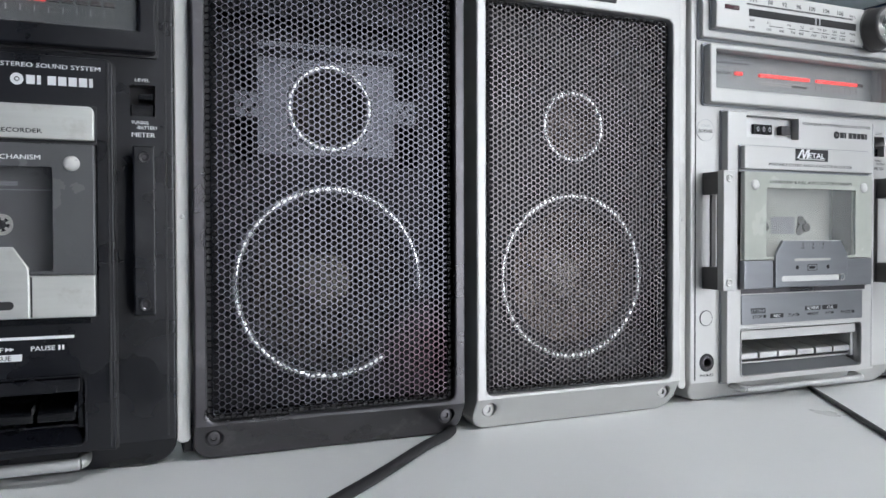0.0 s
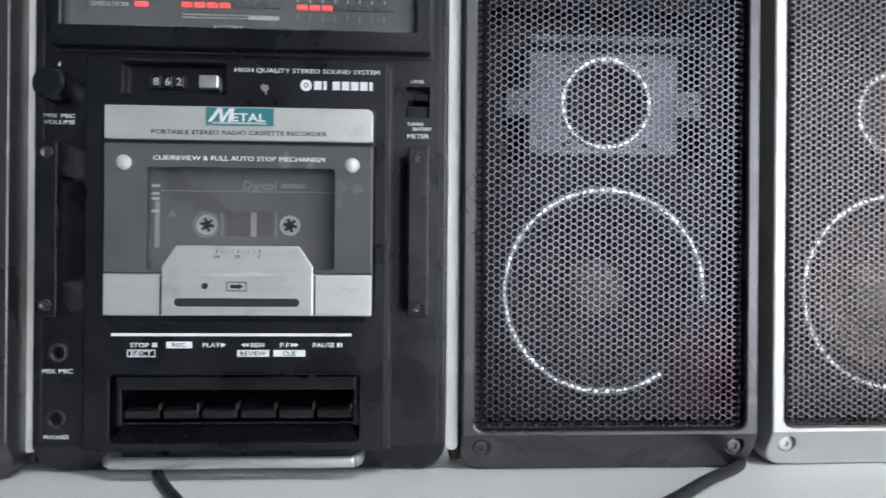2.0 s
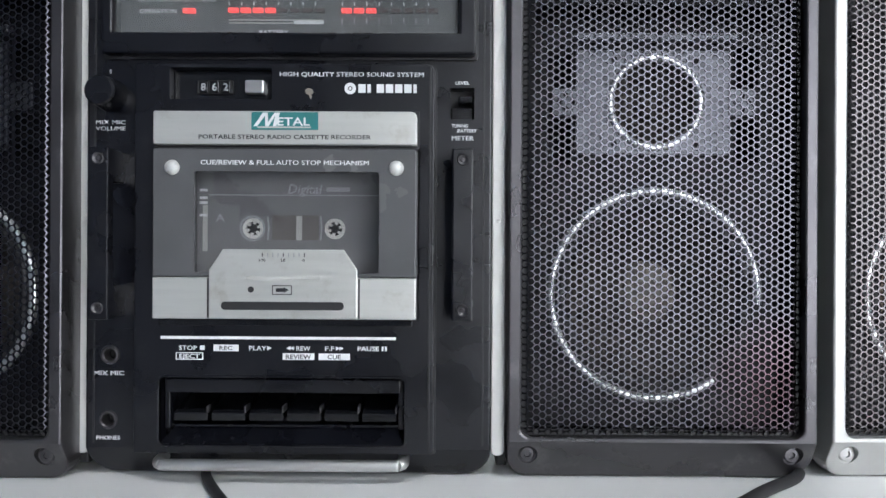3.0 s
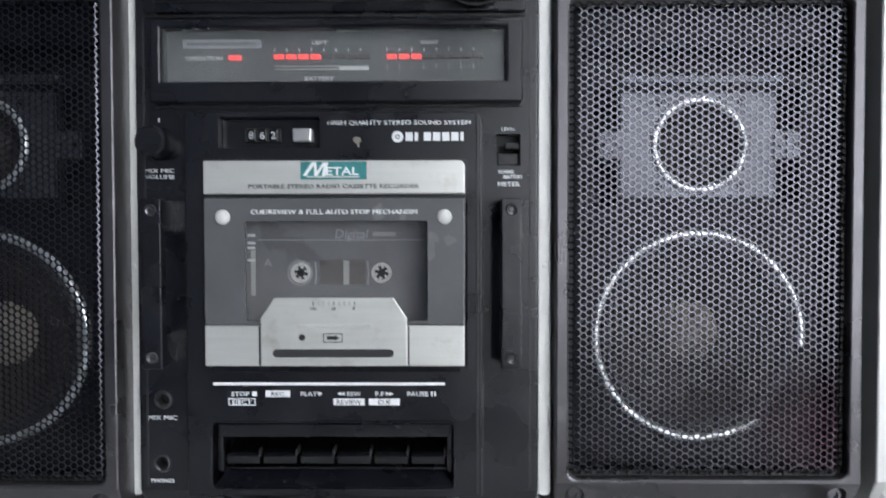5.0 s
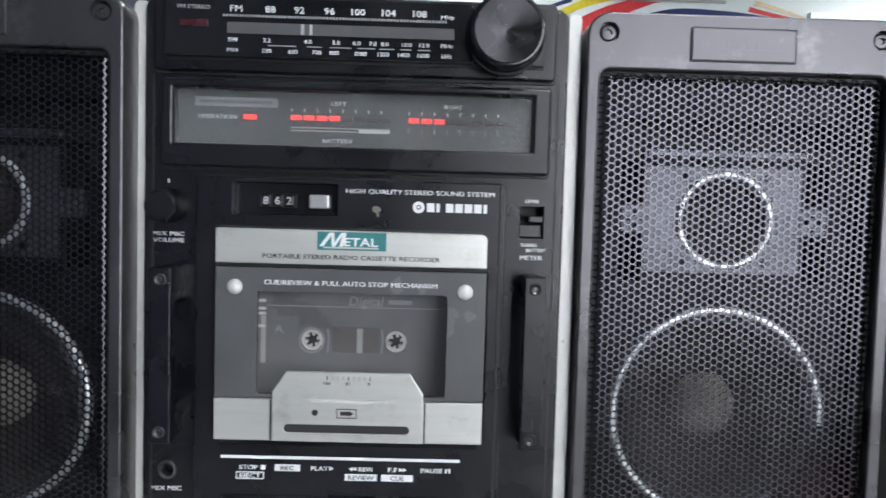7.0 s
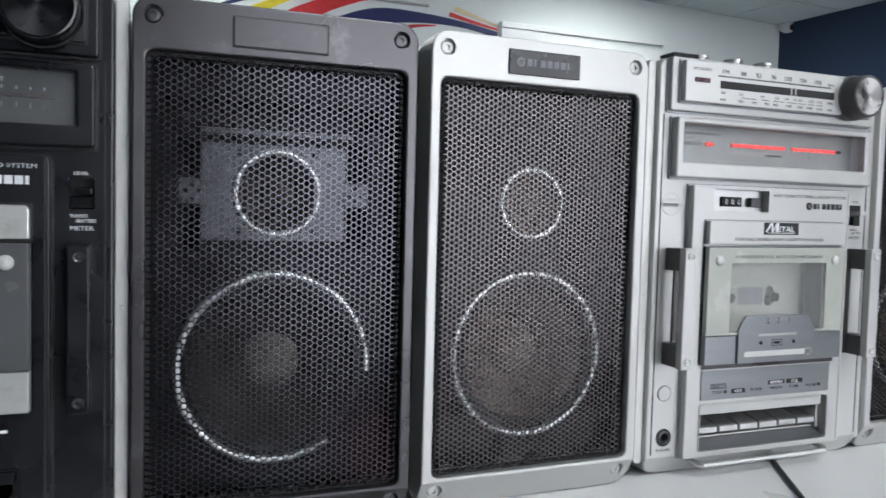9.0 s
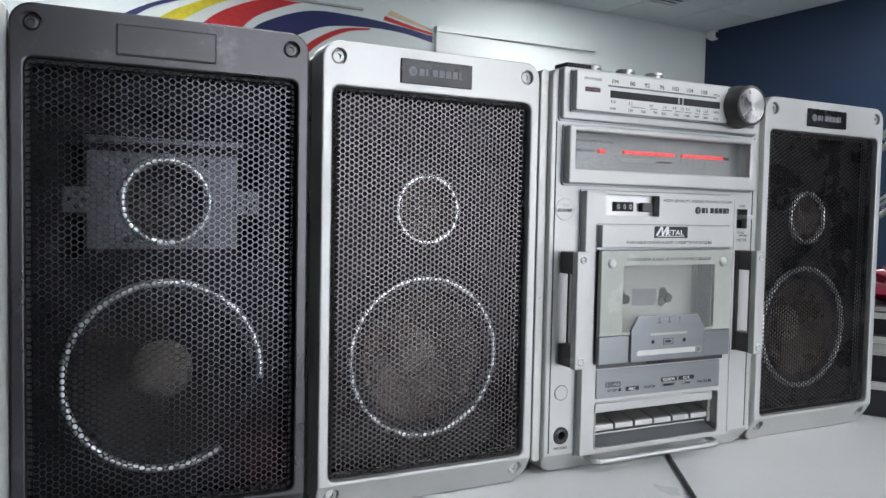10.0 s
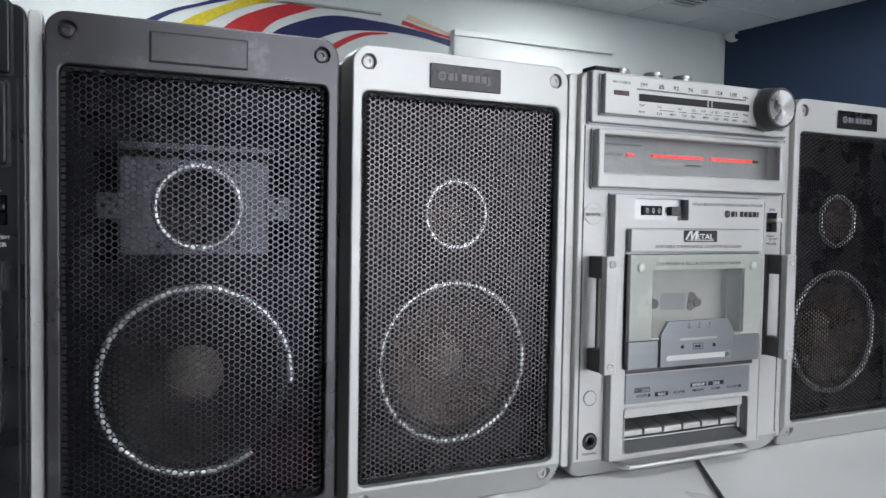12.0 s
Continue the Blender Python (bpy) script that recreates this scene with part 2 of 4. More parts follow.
def tube(points, r, n=12, bm=None):
    """A rod of radius r through the points."""
    bm = bm or bmesh.new()
    pts = [Vector(p) for p in points]
    rings = []
    for i, p in enumerate(pts):
        d = (pts[min(i + 1, len(pts) - 1)] - pts[max(i - 1, 0)]).normalized()
        side = d.cross(Vector((0, 0, 1)))
        side = side.normalized() if side.length > 0.05 else Vector((0, 1, 0))
        up = side.cross(d).normalized()
        rings.append([bm.verts.new(p + r * (math.cos(2 * math.pi * k / n) * side + math.sin(2 * math.pi * k / n) * up)) for k in range(n)])
    for a, b in zip(rings, rings[1:]):
        for i in range(n):
            bm.faces.new((a[i], a[(i + 1) % n], b[(i + 1) % n], b[i]))
    bm.faces.new(rings[0])
    bm.faces.new(rings[-1])
    return bm


def spline(points, steps=8):
    """Points on a smooth curve through the given points."""
    p = [Vector(q) for q in points]
    p = [2 * p[0] - p[1], *p, 2 * p[-1] - p[-2]]
    out = []
    for a, b, c, d in zip(p, p[1:], p[2:], p[3:]):
        for k in range(steps):
            t = k / steps
            out.append(0.5 * ((2 * b) + (c - a) * t + (2 * a - 5 * b + 4 * c - d) * t * t + (3 * b - a - 3 * c + d) * t ** 3))
    out.append(p[-2])
    return out


def prism(outline, y0, y1, bm=None, bev=0.0):
    """An upright plate from an outline of x, z points."""
    bm = bm or bmesh.new()
    back = [bm.verts.new((x, y1, z)) for x, z in outline]
    front = [bm.verts.new((x, y0, z)) for x, z in outline]
    bm.faces.new(back)
    f = bm.faces.new(front)
    n = len(outline)
    for i in range(n):
        bm.faces.new((front[i], front[(i + 1) % n], back[(i + 1) % n], back[i]))
    if bev:
        bmesh.ops.bevel(bm, geom=list(f.edges), offset=bev, segments=2, affect="EDGES", profile=0.5)
    return bm


def cut(ob, *cutters):
    """Cuts openings, drawn in millimetres, out of a mesh."""
    made = []
    for bm in cutters:
        bmesh.ops.recalc_face_normals(bm, faces=bm.faces)
        bmesh.ops.scale(bm, vec=(MM, MM, MM), verts=bm.verts)
        me = bpy.data.meshes.new("cutter")
        bm.to_mesh(me)
        bm.free()
        c = new("cutter", me)
        md = ob.modifiers.new("cut", "BOOLEAN")
        md.operation, md.solver, md.object = "DIFFERENCE", "EXACT", c
        made.append(c)
    held, ob.parent = ob.parent, None
    ob.matrix_world = Matrix.Identity(4)
    bpy.context.view_layer.update()
    me = bpy.data.meshes.new_from_object(ob.evaluated_get(bpy.context.evaluated_depsgraph_get()))
    me.name = ob.name
    ob.modifiers.clear()
    ob.data = me
    ob.parent = held
    ob.matrix_parent_inverse = Matrix.Identity(4)
    for c in made:
        bpy.data.objects.remove(c)
    return ob


def lettering(text, x, z, y, height, material, parent, width=0.0, align="C", slant=0.0):
    """A line of printed letters on a front that faces -y, its middle at z; width: the length that it fills."""
    cu = bpy.data.curves.new("lettering", "FONT")
    cu.body, cu.size, cu.resolution_u, cu.offset = text, 1.0, 2, 0.0 if "M" in text else 0.016
    tmp = new("lettering", cu)
    bpy.context.view_layer.update()
    me = bpy.data.meshes.new_from_object(tmp.evaluated_get(bpy.context.evaluated_depsgraph_get()))
    bpy.data.objects.remove(tmp)
    co = np.array([v.co[:] for v in me.vertices])
    lo, hi = co.min(0), co.max(0)
    k = height / 0.72
    kx = width / (hi[0] - lo[0]) if width else k * 1.15
    w = kx * (hi[0] - lo[0])
    start = {"C": x - w / 2, "L": x, "R": x - w}[align]
    for v in me.vertices:
        px, pz = start + (v.co.x - lo[0]) * kx, z + (v.co.y - 0.36) * k
        v.co = ((px + slant * (pz - z)) * MM, y * MM, pz * MM)
    if "M" in text:
        # a second strike, a hair to the side, makes the strokes as bold as the rest
        bm = bmesh.new()
        bm.from_mesh(me)
        twin = bmesh.ops.duplicate(bm, geom=bm.faces[:])["geom"]
        bmesh.ops.translate(bm, vec=(0.022 * kx * MM, -0.00005, 0), verts=[v for v in twin if isinstance(v, bmesh.types.BMVert)])
        bm.to_mesh(me)
        bm.free()
    me.name = "lettering"
    me.materials.clear()
    me.materials.append(material)
    ob = new("lettering", me)
    ob.parent = parent
    return ob


def bar(x0, x1, z0, z1, y, material, parent, name="printed_bar"):
    return part(name, box(x0, x1, y - 0.15, y + 0.3, z0, z1), material, parent)


def arrow(x, z, size, y, material, parent, way=1):
    return part("arrow_mark", prism([(x - way * size / 2, z - size / 2), (x + way * size / 2, z), (x - way * size / 2, z + size / 2)], y - 0.12, y + 0.2), material, parent)


def maker_mark(x0, x1, z, h, y, material, parent):
    """The maker's mark: a ringed disc and a row of plain blocks."""
    d = h * 1.35
    bm = lathe(x0 + d / 2, z, [(d * 0.2, y - 0.15), (d * 0.5, y - 0.15), (d * 0.5, y + 0.2)], 20)
    mark = part("maker_mark", bm, material, parent)
    part("mark_centre", lathe(x0 + d / 2, z, [(0, y - 0.15), (d * 0.12, y - 0.15), (d * 0.12, y + 0.2)], 12), material, mark)
    step = (x1 - x0 - d * 1.2) / 7
    for k in range(7):
        a = x0 + d * 1.2 + k * step
        w = step * (0.36 if k in (1, 6) else 0.8)
        part("mark_block", box(a, a + w, y - 0.15, y + 0.2, z - h / 2, z + h / 2), material, mark)
    return mark


# ---- the room ----
ROOM = pose(5.13, 4.94, 0, 0, 0, 5.5)


def structure(name, bm, material, label, m=ROOM, category=""):
    me = bpy.data.meshes.new(name)
    bmesh.ops.recalc_face_normals(bm, faces=bm.faces)
    bm.to_mesh(me)
    bm.free()
    me.materials.append(material)
    ob = new(name, me)
    ob.matrix_world = m
    return tagged(ob, label, category, "", "structure")


structure("floor", box(-11, 0.2, -11, 0.2, -0.85, -0.75), M_FLOOR, "grey vinyl floor of the display room")
structure("wall_north", box(-11, 0, 0, 0.15, -0.75, 1.85), M_WALL, "pale white painted wall with a striped mural")
structure("wall_east", box(0, 0.15, -11, 0.15, -0.75, 1.85), M_NAVY, "plain dark navy blue painted wall")
WIN = (-5.46, -2.3, -0.7, 1.68)
bm = box(-11, WIN[0], -8.75, -8.6, -0.75, 1.85)
box(WIN[1], 0, -8.75, -8.6, -0.75, 1.85, 0, bm)
box(WIN[0], WIN[1], -8.75, -8.6, -0.75, WIN[2], 0, bm)
box(WIN[0], WIN[1], -8.75, -8.6, WIN[3], 1.85, 0, bm)
structure("wall_south", bm, M_NAVY, "navy painted wall with a wide shop window")
win = tagged(new("window_1"), "wide shop window with slim frames", "", "", "structure")
win.matrix_world = ROOM
part("window_frame", rim((WIN[0] * 1000, WIN[1] * 1000, WIN[2] * 1000, WIN[3] * 1000), (WIN[0] * 1000 + 50, WIN[1] * 1000 - 50, WIN[2] * 1000 + 50, WIN[3] * 1000 - 50), 4, 4, -8720, -8640, 4), M_SATIN, win)
for x in (-4.4, -3.35):
    part("mullion", box(x * 1000 - 20, x * 1000 + 20, -8710, -8650, WIN[2] * 1000 + 50, WIN[3] * 1000 - 50, 2), M_SATIN, win)
structure("backdrop", box(-8.5, 1.5, -10.02, -10, -1.5, 3.5), M_SKY, "bright hazy sky outside the window")
structure("wall_west", box(-11.15, -11, -11, 0.15, -0.75, 1.85), M_NAVY, "plain dark navy blue painted wall")
# unseen partition, added to darken the left loudspeaker and its reflections
structure("shade_partition", box(-0.74, -0.62, -2.6, 4.88, -0.75, 1.84), M_NAVY, "unseen dark navy partition, added to shade the table end", pose(0, 0, 0))
# grid cells of unseen panel lights, added to brighten table and wall
LAMPS = ((8, 9), (3, 1), (1, 3), (8, 1), (2, 6), (3, 10), (4, 12))
# the ceiling: boards on a thin grid, in one mesh
bm = box(-11.2, 0.2, -11.2, 0.2, 1.86, 1.95)
for i in range(19):
    for j in range(19):
        x, y = -0.6 * i, -0.6 * j
        if (i, j) not in LAMPS:
            box(x - 0.592, x - 0.008, y - 0.592, y - 0.008, 1.848, 1.862, 0, bm)
structure("ceiling", bm, M_CEIL, "white suspended ceiling of square boards")

for i, j in LAMPS:
    x, y = -0.6 * i, -0.6 * j
    lamp = thing("added_ceiling_light", "unseen square panel light, added to brighten the room", "ceiling light", "ceiling panel lights", ROOM @ pose(x - 0.3, y - 0.3, 1.84))
    part("frame", rim((-296, 296, -296, 296), (-270, 270, -270, 270), 2, 2, 0, 18, 2), M_CEIL, lamp).matrix_local = pose(0, 0, 0, 90)
    part("diffuser", slab(-270, 270, -270, 270, 2, 6, 12, 1), M_PANEL, lamp).matrix_local = pose(0, 0, 0, 90)

vent = thing("ceiling_vent", "small square air vent with dark slots in the ceiling", "air vent", "", ROOM @ pose(-1.1, -0.62, 1.83))
part("frame", rim((-170, 170, -170, 170), (-120, 120, -120, 120), 6, 4, 0, 18, 4), M_CEIL, vent).matrix_local = pose(0, 0, 0, 90)
part("core", slab(-121, 121, -121, 121, 2, 12, 17, 1), M_VOID, vent, "dark vent core").matrix_local = pose(0, 0, 0, 90)
for k in range(4):
    part("slat", box(-118, 118, -100 + 60 * k, -84 + 60 * k, 2, 14, 2), M_CEIL, vent)

# ---- the table ----
bm = box(-610, 1500, -190, 480, -28, 0, 2)
table = thing("display_table", "white laminate display table with boxy legs", "table")
part("tabletop", bm, M_TABLE, table, "white laminate tabletop")
for x in (-545, 1430):
    for y in (-150, 420):
        part("leg", box(x - 25, x + 25, y - 25, y + 25, -750, -28, 3), M_SATIN, table)

# ---- loudspeakers ----


def grille_mesh(name, x0, x1, z0, z1, pitch, hole, material, y=-2.0, rc=4.0):
    """A pressed sheet of staggered round holes, its edge rolled back."""
    dx = pitch * math.sqrt(3) / 2
    cx, cz = [], []
    for i in range(int((x1 - x0) / dx)):
        for j in range(int((z1 - z0) / pitch)):
            x = x0 + dx * (i + 0.6)
            z = z0 + pitch * (j + 0.55 + 0.5 * (i % 2))
            if z < z1 - pitch * 0.4:
                cx.append(x), cz.append(z)
    cx, cz = np.array(cx), np.array(cz)
    ang = np.arange(12) * math.pi / 6
    outer = np.where(np.arange(12) % 2 == 0, pitch / math.sqrt(3), pitch / 2)
    inner = hole * np.where(np.arange(12) % 2 == 0, 1.07, 0.965)
    n = len(cx)
    rings = []
    for rad, depth in ((outer, 0.0), (inner, 0.0), (inner, 0.9)):
        px = cx[:, None] + (rad * np.cos(ang))[None]
        pz = cz[:, None] + (rad * np.sin(ang))[None]
        gap = np.minimum(np.minimum(px - x0, x1 - px), np.minimum(pz - z0, z1 - pz)).clip(0, 5)
        py = y + depth + 3.0 * (1 - gap / 5) ** 2
        rings.append(np.stack([px, py, pz], -1))
    verts = np.concatenate(rings, 1).reshape(-1, 3) * MM
    faces = []
    for k in range(12):
        l = (k + 1) % 12
        faces.append((k, l, 12 + l, 12 + k))
        faces.append((12 + k, 12 + l, 24 + l, 24 + k))
    faces = (np.array(faces)[None] + 36 * np.arange(n)[:, None, None]).reshape(-1, 4)
    me = bpy.data.meshes.new(name)
    me.from_pydata(verts.tolist(), [], faces[:, ::-1].tolist())
    me.materials.append(material)
    return me


def slant(bm, z0, z1, k=0.6, y_front=-5.0, reach=18.0):
    """Leans the front back below z0 and above z1."""
    for z, no in ((z0, (0, 0, 1)), (z1, (0, 0, 1))):
        bmesh.ops.bisect_plane(bm, geom=bm.verts[:] + bm.edges[:] + bm.faces[:], plane_co=(0, 0, z), plane_no=no)
    for v in bm.verts:
        if v.co.y < reach:
            w = 1 - (v.co.y - y_front) / (reach - y_front)
            if v.co.z < z0:
                v.co.y += (z0 - v.co.z) * k * w
            elif v.co.z > z1:
                v.co.y += (v.co.z - z1) * k * w
    return bm


GRILLES = {}


def loudspeaker(kind, m, label, worn=False):
    black = kind == "black"
    sp = thing("loudspeaker", label, "loudspeaker", "detachable loudspeakers of the cassette radios", m)
    paint = M_GREY_PAINT if black else M_SILVER
    H, W = 290.5, 76.5
    fr = part("front_frame", slant(rim((-W, W, 0.5, H), (-70, 70, 22.5, 263.5), 11, 5, -5, 16, 1.0), 20.5, 400), paint, sp,
              "dark grey painted front frame" if black else "silver painted front frame")
    holes = [(sx * 66.3, z) for sx in (-1, 1) for z in (13, 280.8)]
    cut(fr, *[lathe(x, z, [(0, -12), (5.0, -12), (5.0, 6), (0, 6)], 20) for x, z in holes])
    for x, z in holes:
        d = -3.9 if z > 100 else 0.6
        bm = lathe(x, z, [(0, 1.6 + d), (1.5, 1.6 + d), (1.7, 0.4 + d), (3.2, 0.5 + d), (3.9, 1.1 + d), (4.0, 2.0 + d), (4.99, 2.1 + d), (4.99, 5.9)], 24)
        part("screw", bm, M_GREY_PAINT if black else M_SILVER, sp)
    cab = part("cabinet", slab(-W + 2.5, W - 2.5, 2, H - 2, 9, 12, 92, 1), M_BLACK, sp, "black plastic cabinet")
    cut(cab, box(-69, 69, -40, 60, 24, 262))
    if kind not in GRILLES:
        GRILLES[kind] = grille_mesh("grille", -70, 70, 22.5, 263.5, 3.5 if black else 3.4, 1.49 if black else 1.43, M_GRILLE_B if black else M_GRILLE_S)
    g = new("grille", GRILLES[kind])
    if worn:
        g.data = GRILLES[kind].copy()
        g.data.materials[0] = M_GRILLE_REDDISH
    g.parent = sp
    tagged(g, "black perforated metal grille" if black else "dark grey perforated metal grille")
    part("grille_edge", rim((-70, 70, 22.5, 263.5), (-67.4, 67.4, 25.1, 260.9), 5, 3, 0.5, 3, 0.5), M_RUBBER, sp)
    base = part("baffle", slab(-68.9, 68.9, 24.1, 261.9, 2, 14, 17, 0.2), M_BAFFLE, sp)
    tz, wz, tr, wr = (192.0, 92.6, 25.2, 55.5) if black else (190.5, 92.5, 23.6, 54.5)
    cx = 0.0 if black else 2.2
    cut(base, lathe(cx, wz, [(0, 5), (wr - 3, 5), (wr - 3, 30), (0, 30)], 48), lathe(cx, tz, [(0, 5), (tr - 2.5, 5), (tr - 2.5, 30), (0, 30)], 40))
    for x0, x1, z0, z1 in ((-55, -42, 160, 184), (-55, -42, 200, 222), (41, 54, 160, 184), (41, 54, 200, 222), (-62, 62, 229, 243))[:5 if black else 0]:
        cut(base, box(x0, x1, 5, 30, z0, z1))
    part("inner_back", box(-69, 69, 40, 42, 24, 262), M_VOID, sp)
    ring = M_RING
    bm = lathe(cx, wz, [(wr - 4.2, 14), (wr - 4.0, 12.0), (wr - 3.3, 11.3), (wr - 2.6, 11.05), (wr - 1.4, 11.05), (wr - 0.7, 11.3), (wr, 12.0), (wr + 0.2, 14)], 72)
    if worn:
        # the trim has come off between three and five o'clock
        away = [f for f in bm.faces if -0.92 < math.atan2(f.calc_center_median().z - wz, f.calc_center_median().x) < -0.12]
        bmesh.ops.delete(bm, geom=away, context="FACES")
    part("woofer_ring", bm, ring, sp, "chrome trim ring with a missing stretch" if worn else "chrome trim ring", True)
    part("tweeter_ring", lathe(cx, tz, [(tr - 4.0, 14), (tr - 3.8, 12.0), (tr - 3.1, 11.3), (tr - 2.4, 11.05), (tr - 1.3, 11.05), (tr - 0.6, 11.3), (tr, 12.0), (tr + 0.2, 14)], 48), ring, sp, "chrome trim ring", True)
    part("surround", lathe(cx, wz, [(wr - 2.6, 14), (wr - 4, 15), (wr - 6, 12.6), (wr - 9, 12.4), (wr - 11, 15.5)], 64), M_RUBBER, sp, "", True)
    part("woofer_cone", lathe(cx, wz, [(wr - 10.5, 15.5), (36, 21), (26, 28), (17, 34)], 64), M_CONE if black else M_CONE_S, sp, "", True)
    part("dust_cap", lathe(cx, wz, [(17.5, 34), (15.5, 29), (11, 25.5), (5, 24), (0, 23.6)], 40), M_CAP if black else M_CAP_S, sp, "", True)
    part("tweeter_cone", lathe(cx, tz, [(tr - 2, 13.6), (tr - 4, 15), (13, 22), (9, 25), (7.5, 22), (4, 20), (0, 19.4)], 40), M_CONE if black else M_CONE_S, sp, "", True)
    if black:
        pl = part("tweeter_plate", slab(-41, 39, 165, 219, 1, 12.6, 13.8, 0.3), M_PLATE, sp, "pale grey metal tweeter plate")
        cut(pl, lathe(0, tz, [(0, 5), (tr - 1, 5), (tr - 1, 30), (0, 30)], 48), *[lathe(x, z, [(0, 5), (1.8, 5), (1.8, 30), (0, 30)], 12) for x in (-21, 21) for z in (170.5, 214)])
        for x in (-46, 45):
            ear = part("mounting_ear", slab(x - 7, x + 7, 185, 199, 1.5, 12.0, 13.5, 0.4), M_PLATE, sp)
            cut(ear, *[lathe(x + 3.6 * math.cos(a), 192 + 3.6 * math.sin(a), [(0, 5), (1.4, 5), (1.4, 30), (0, 30)], 10) for a in (0, 1.57, 3.14, 4.71)])
        part("ledge", box(-42, 42, 8, 14, 223, 227, 0.8), M_PLATE, sp)
    else:
        part("ledge", box(-60, 60, 9, 14, 226, 229, 0.8), M_BAFFLE, sp)
    # the badge lies on the leaning top strip
    bad = part("badge", slab(-25, 25, -7.6, 7.6, 0.6, -1.2, 1.0, 0.4), M_GREY_PAINT if black else M_BLACK, sp,
               "dark grey badge plate" if black else "black badge plate")
    bad.matrix_local = pose(-0.0015, -0.005, 0.2763)
    if black:
        bm = rim((-25.6, 25.6, -8.2, 8.2), (-24.8, 24.8, -7.4, 7.4), 0.8, 0.5, -0.9, 1.0, 0.2)
        part("badge_shadow_gap", bm, M_RUBBER, bad)
    maker_mark(-20, 20, 0, 4.4, -1.2, M_GREY_PAINT if black else M_DIM_INK, bad)
    return sp


# ---- cassette radios ----
def cassette(parent_m, black):
    ca = thing("cassette", "dark smoked compact cassette with white hubs" if black else "cream compact cassette with dark hubs", "cassette", "", parent_m)
    shell = part("shell", slab(-50.5, 50.5, -32, 32, 3, 0, 8.7, 0.8), M_SHELL if black else M_SHELL_C, ca)
    cut(shell, *[lathe(x, 0, [(0, -3), (5.6, -3), (5.6, 20), (0, 20)], 24) for x in (-21.25, 21.25)])
    la = part("label_area", slab(-45, 45, -14, 27, 2, -0.25, 0.4, 0.1), M_SHELL if black else M_SHELL_C, ca)
    cut(la, *[lathe(x, 0, [(0, -3), (5.8, -3), (5.8, 20), (0, 20)], 24) for x in (-21.25, 21.25)])
    part("tape_window", slab(-11, 13, -6, 7, 1, -0.5, 0.4, 0.1), M_TAPE if black else M_GREY_INK, ca)
    if black:
        part("tape_pack", lathe(-21.25, 0, [(5.7, -0.4), (6.7, -0.4), (6.7, 0.2)], 32), M_GREY_INK, ca)
        for x, z in ((-13.2, 0), (14.2, 0)):
            part("window_edge", prism([(x - 0.5, -6), (x + 0.3, -6.2), (x + 0.9, 0), (x + 0.3, 6.2), (x - 0.5, 6), (x + 0.1, 0)], -0.7, -0.2), M_GREY_INK, ca)
        # pale bar painted as a glint across the tape window
        part("window_gleam", box(1.5, 4.5, -0.8, -0.3, -6, 6.5), M_PALE_INK, ca)
    for x in (-21.25, 21.25):
        bm = lathe(x, 0, [(3.6, 2.5), (3.9, 0.6), (5.3, 0.4), (5.4, 3)], 24)
        for k in range(6):
            a = k * math.pi / 3 + 0.3
            p = [(x + 3.8 * math.cos(a) + s * 0.7 * math.sin(a), 3.8 * math.sin(a) - s * 0.7 * math.cos(a)) for s in (-1, 1)]
            q = [(x + 2.3 * math.cos(a) + s * 0.6 * math.sin(a), 2.3 * math.sin(a) - s * 0.6 * math.cos(a)) for s in (1, -1)]
            prism(p + q, 0.5, 3, bm)
        part("hub", bm, M_HUB if black else M_BROWN, ca)
        if not black:
            tre = bmesh.new()
            for k in range(3):
                a = k * 2.094 + 1.92
                lathe(x + 4.6 * math.cos(a), 4.6 * math.sin(a), [(0, -0.9 - 0.02 * k), (3.4, -0.8 - 0.02 * k), (3.5, 0.3)], 20, tre)
            part("drive_lobe", tre, M_CONE, ca, "dark three-lobed hub")
        # black disc that puts shade into the hub hole
        part("hub_shadow_disc", lathe(x, 0, [(0, 4), (5.7, 4), (5.7, 6)], 20), M_VOID, ca)
        part("spindle", lathe(x, 0, [(0, 1), (1.8, 1.2), (2.2, 4), (2.2, 9)], 12), M_VOID, ca)
    if black:
        bar(-44, 44, 17, 17.5, -0.3, M_GREY_INK, ca)
        lettering("Digital", 6, 20.6, -0.4, 5.0, M_GREY_INK, ca, 17, "C", 0.2)
        bar(17, 29, 19.2, 21.4, -0.3, M_GREY_INK, ca)
        lettering("A", -38, 5.5, -0.4, 4.2, M_GREY_INK, ca)
        # pale bars painted as highlights along the door window's left edge
        for z0 in (6, 12.5, 15, 19):
            bar(-48.6, -44.6, z0, z0 + 1.4, -0.4, M_WHITE_INK, ca, "edge_gleam")
        bar(-47, -44.5, -12, 12, -0.3, M_PALE_INK, ca, "painted_edge_highlight")
    return ca


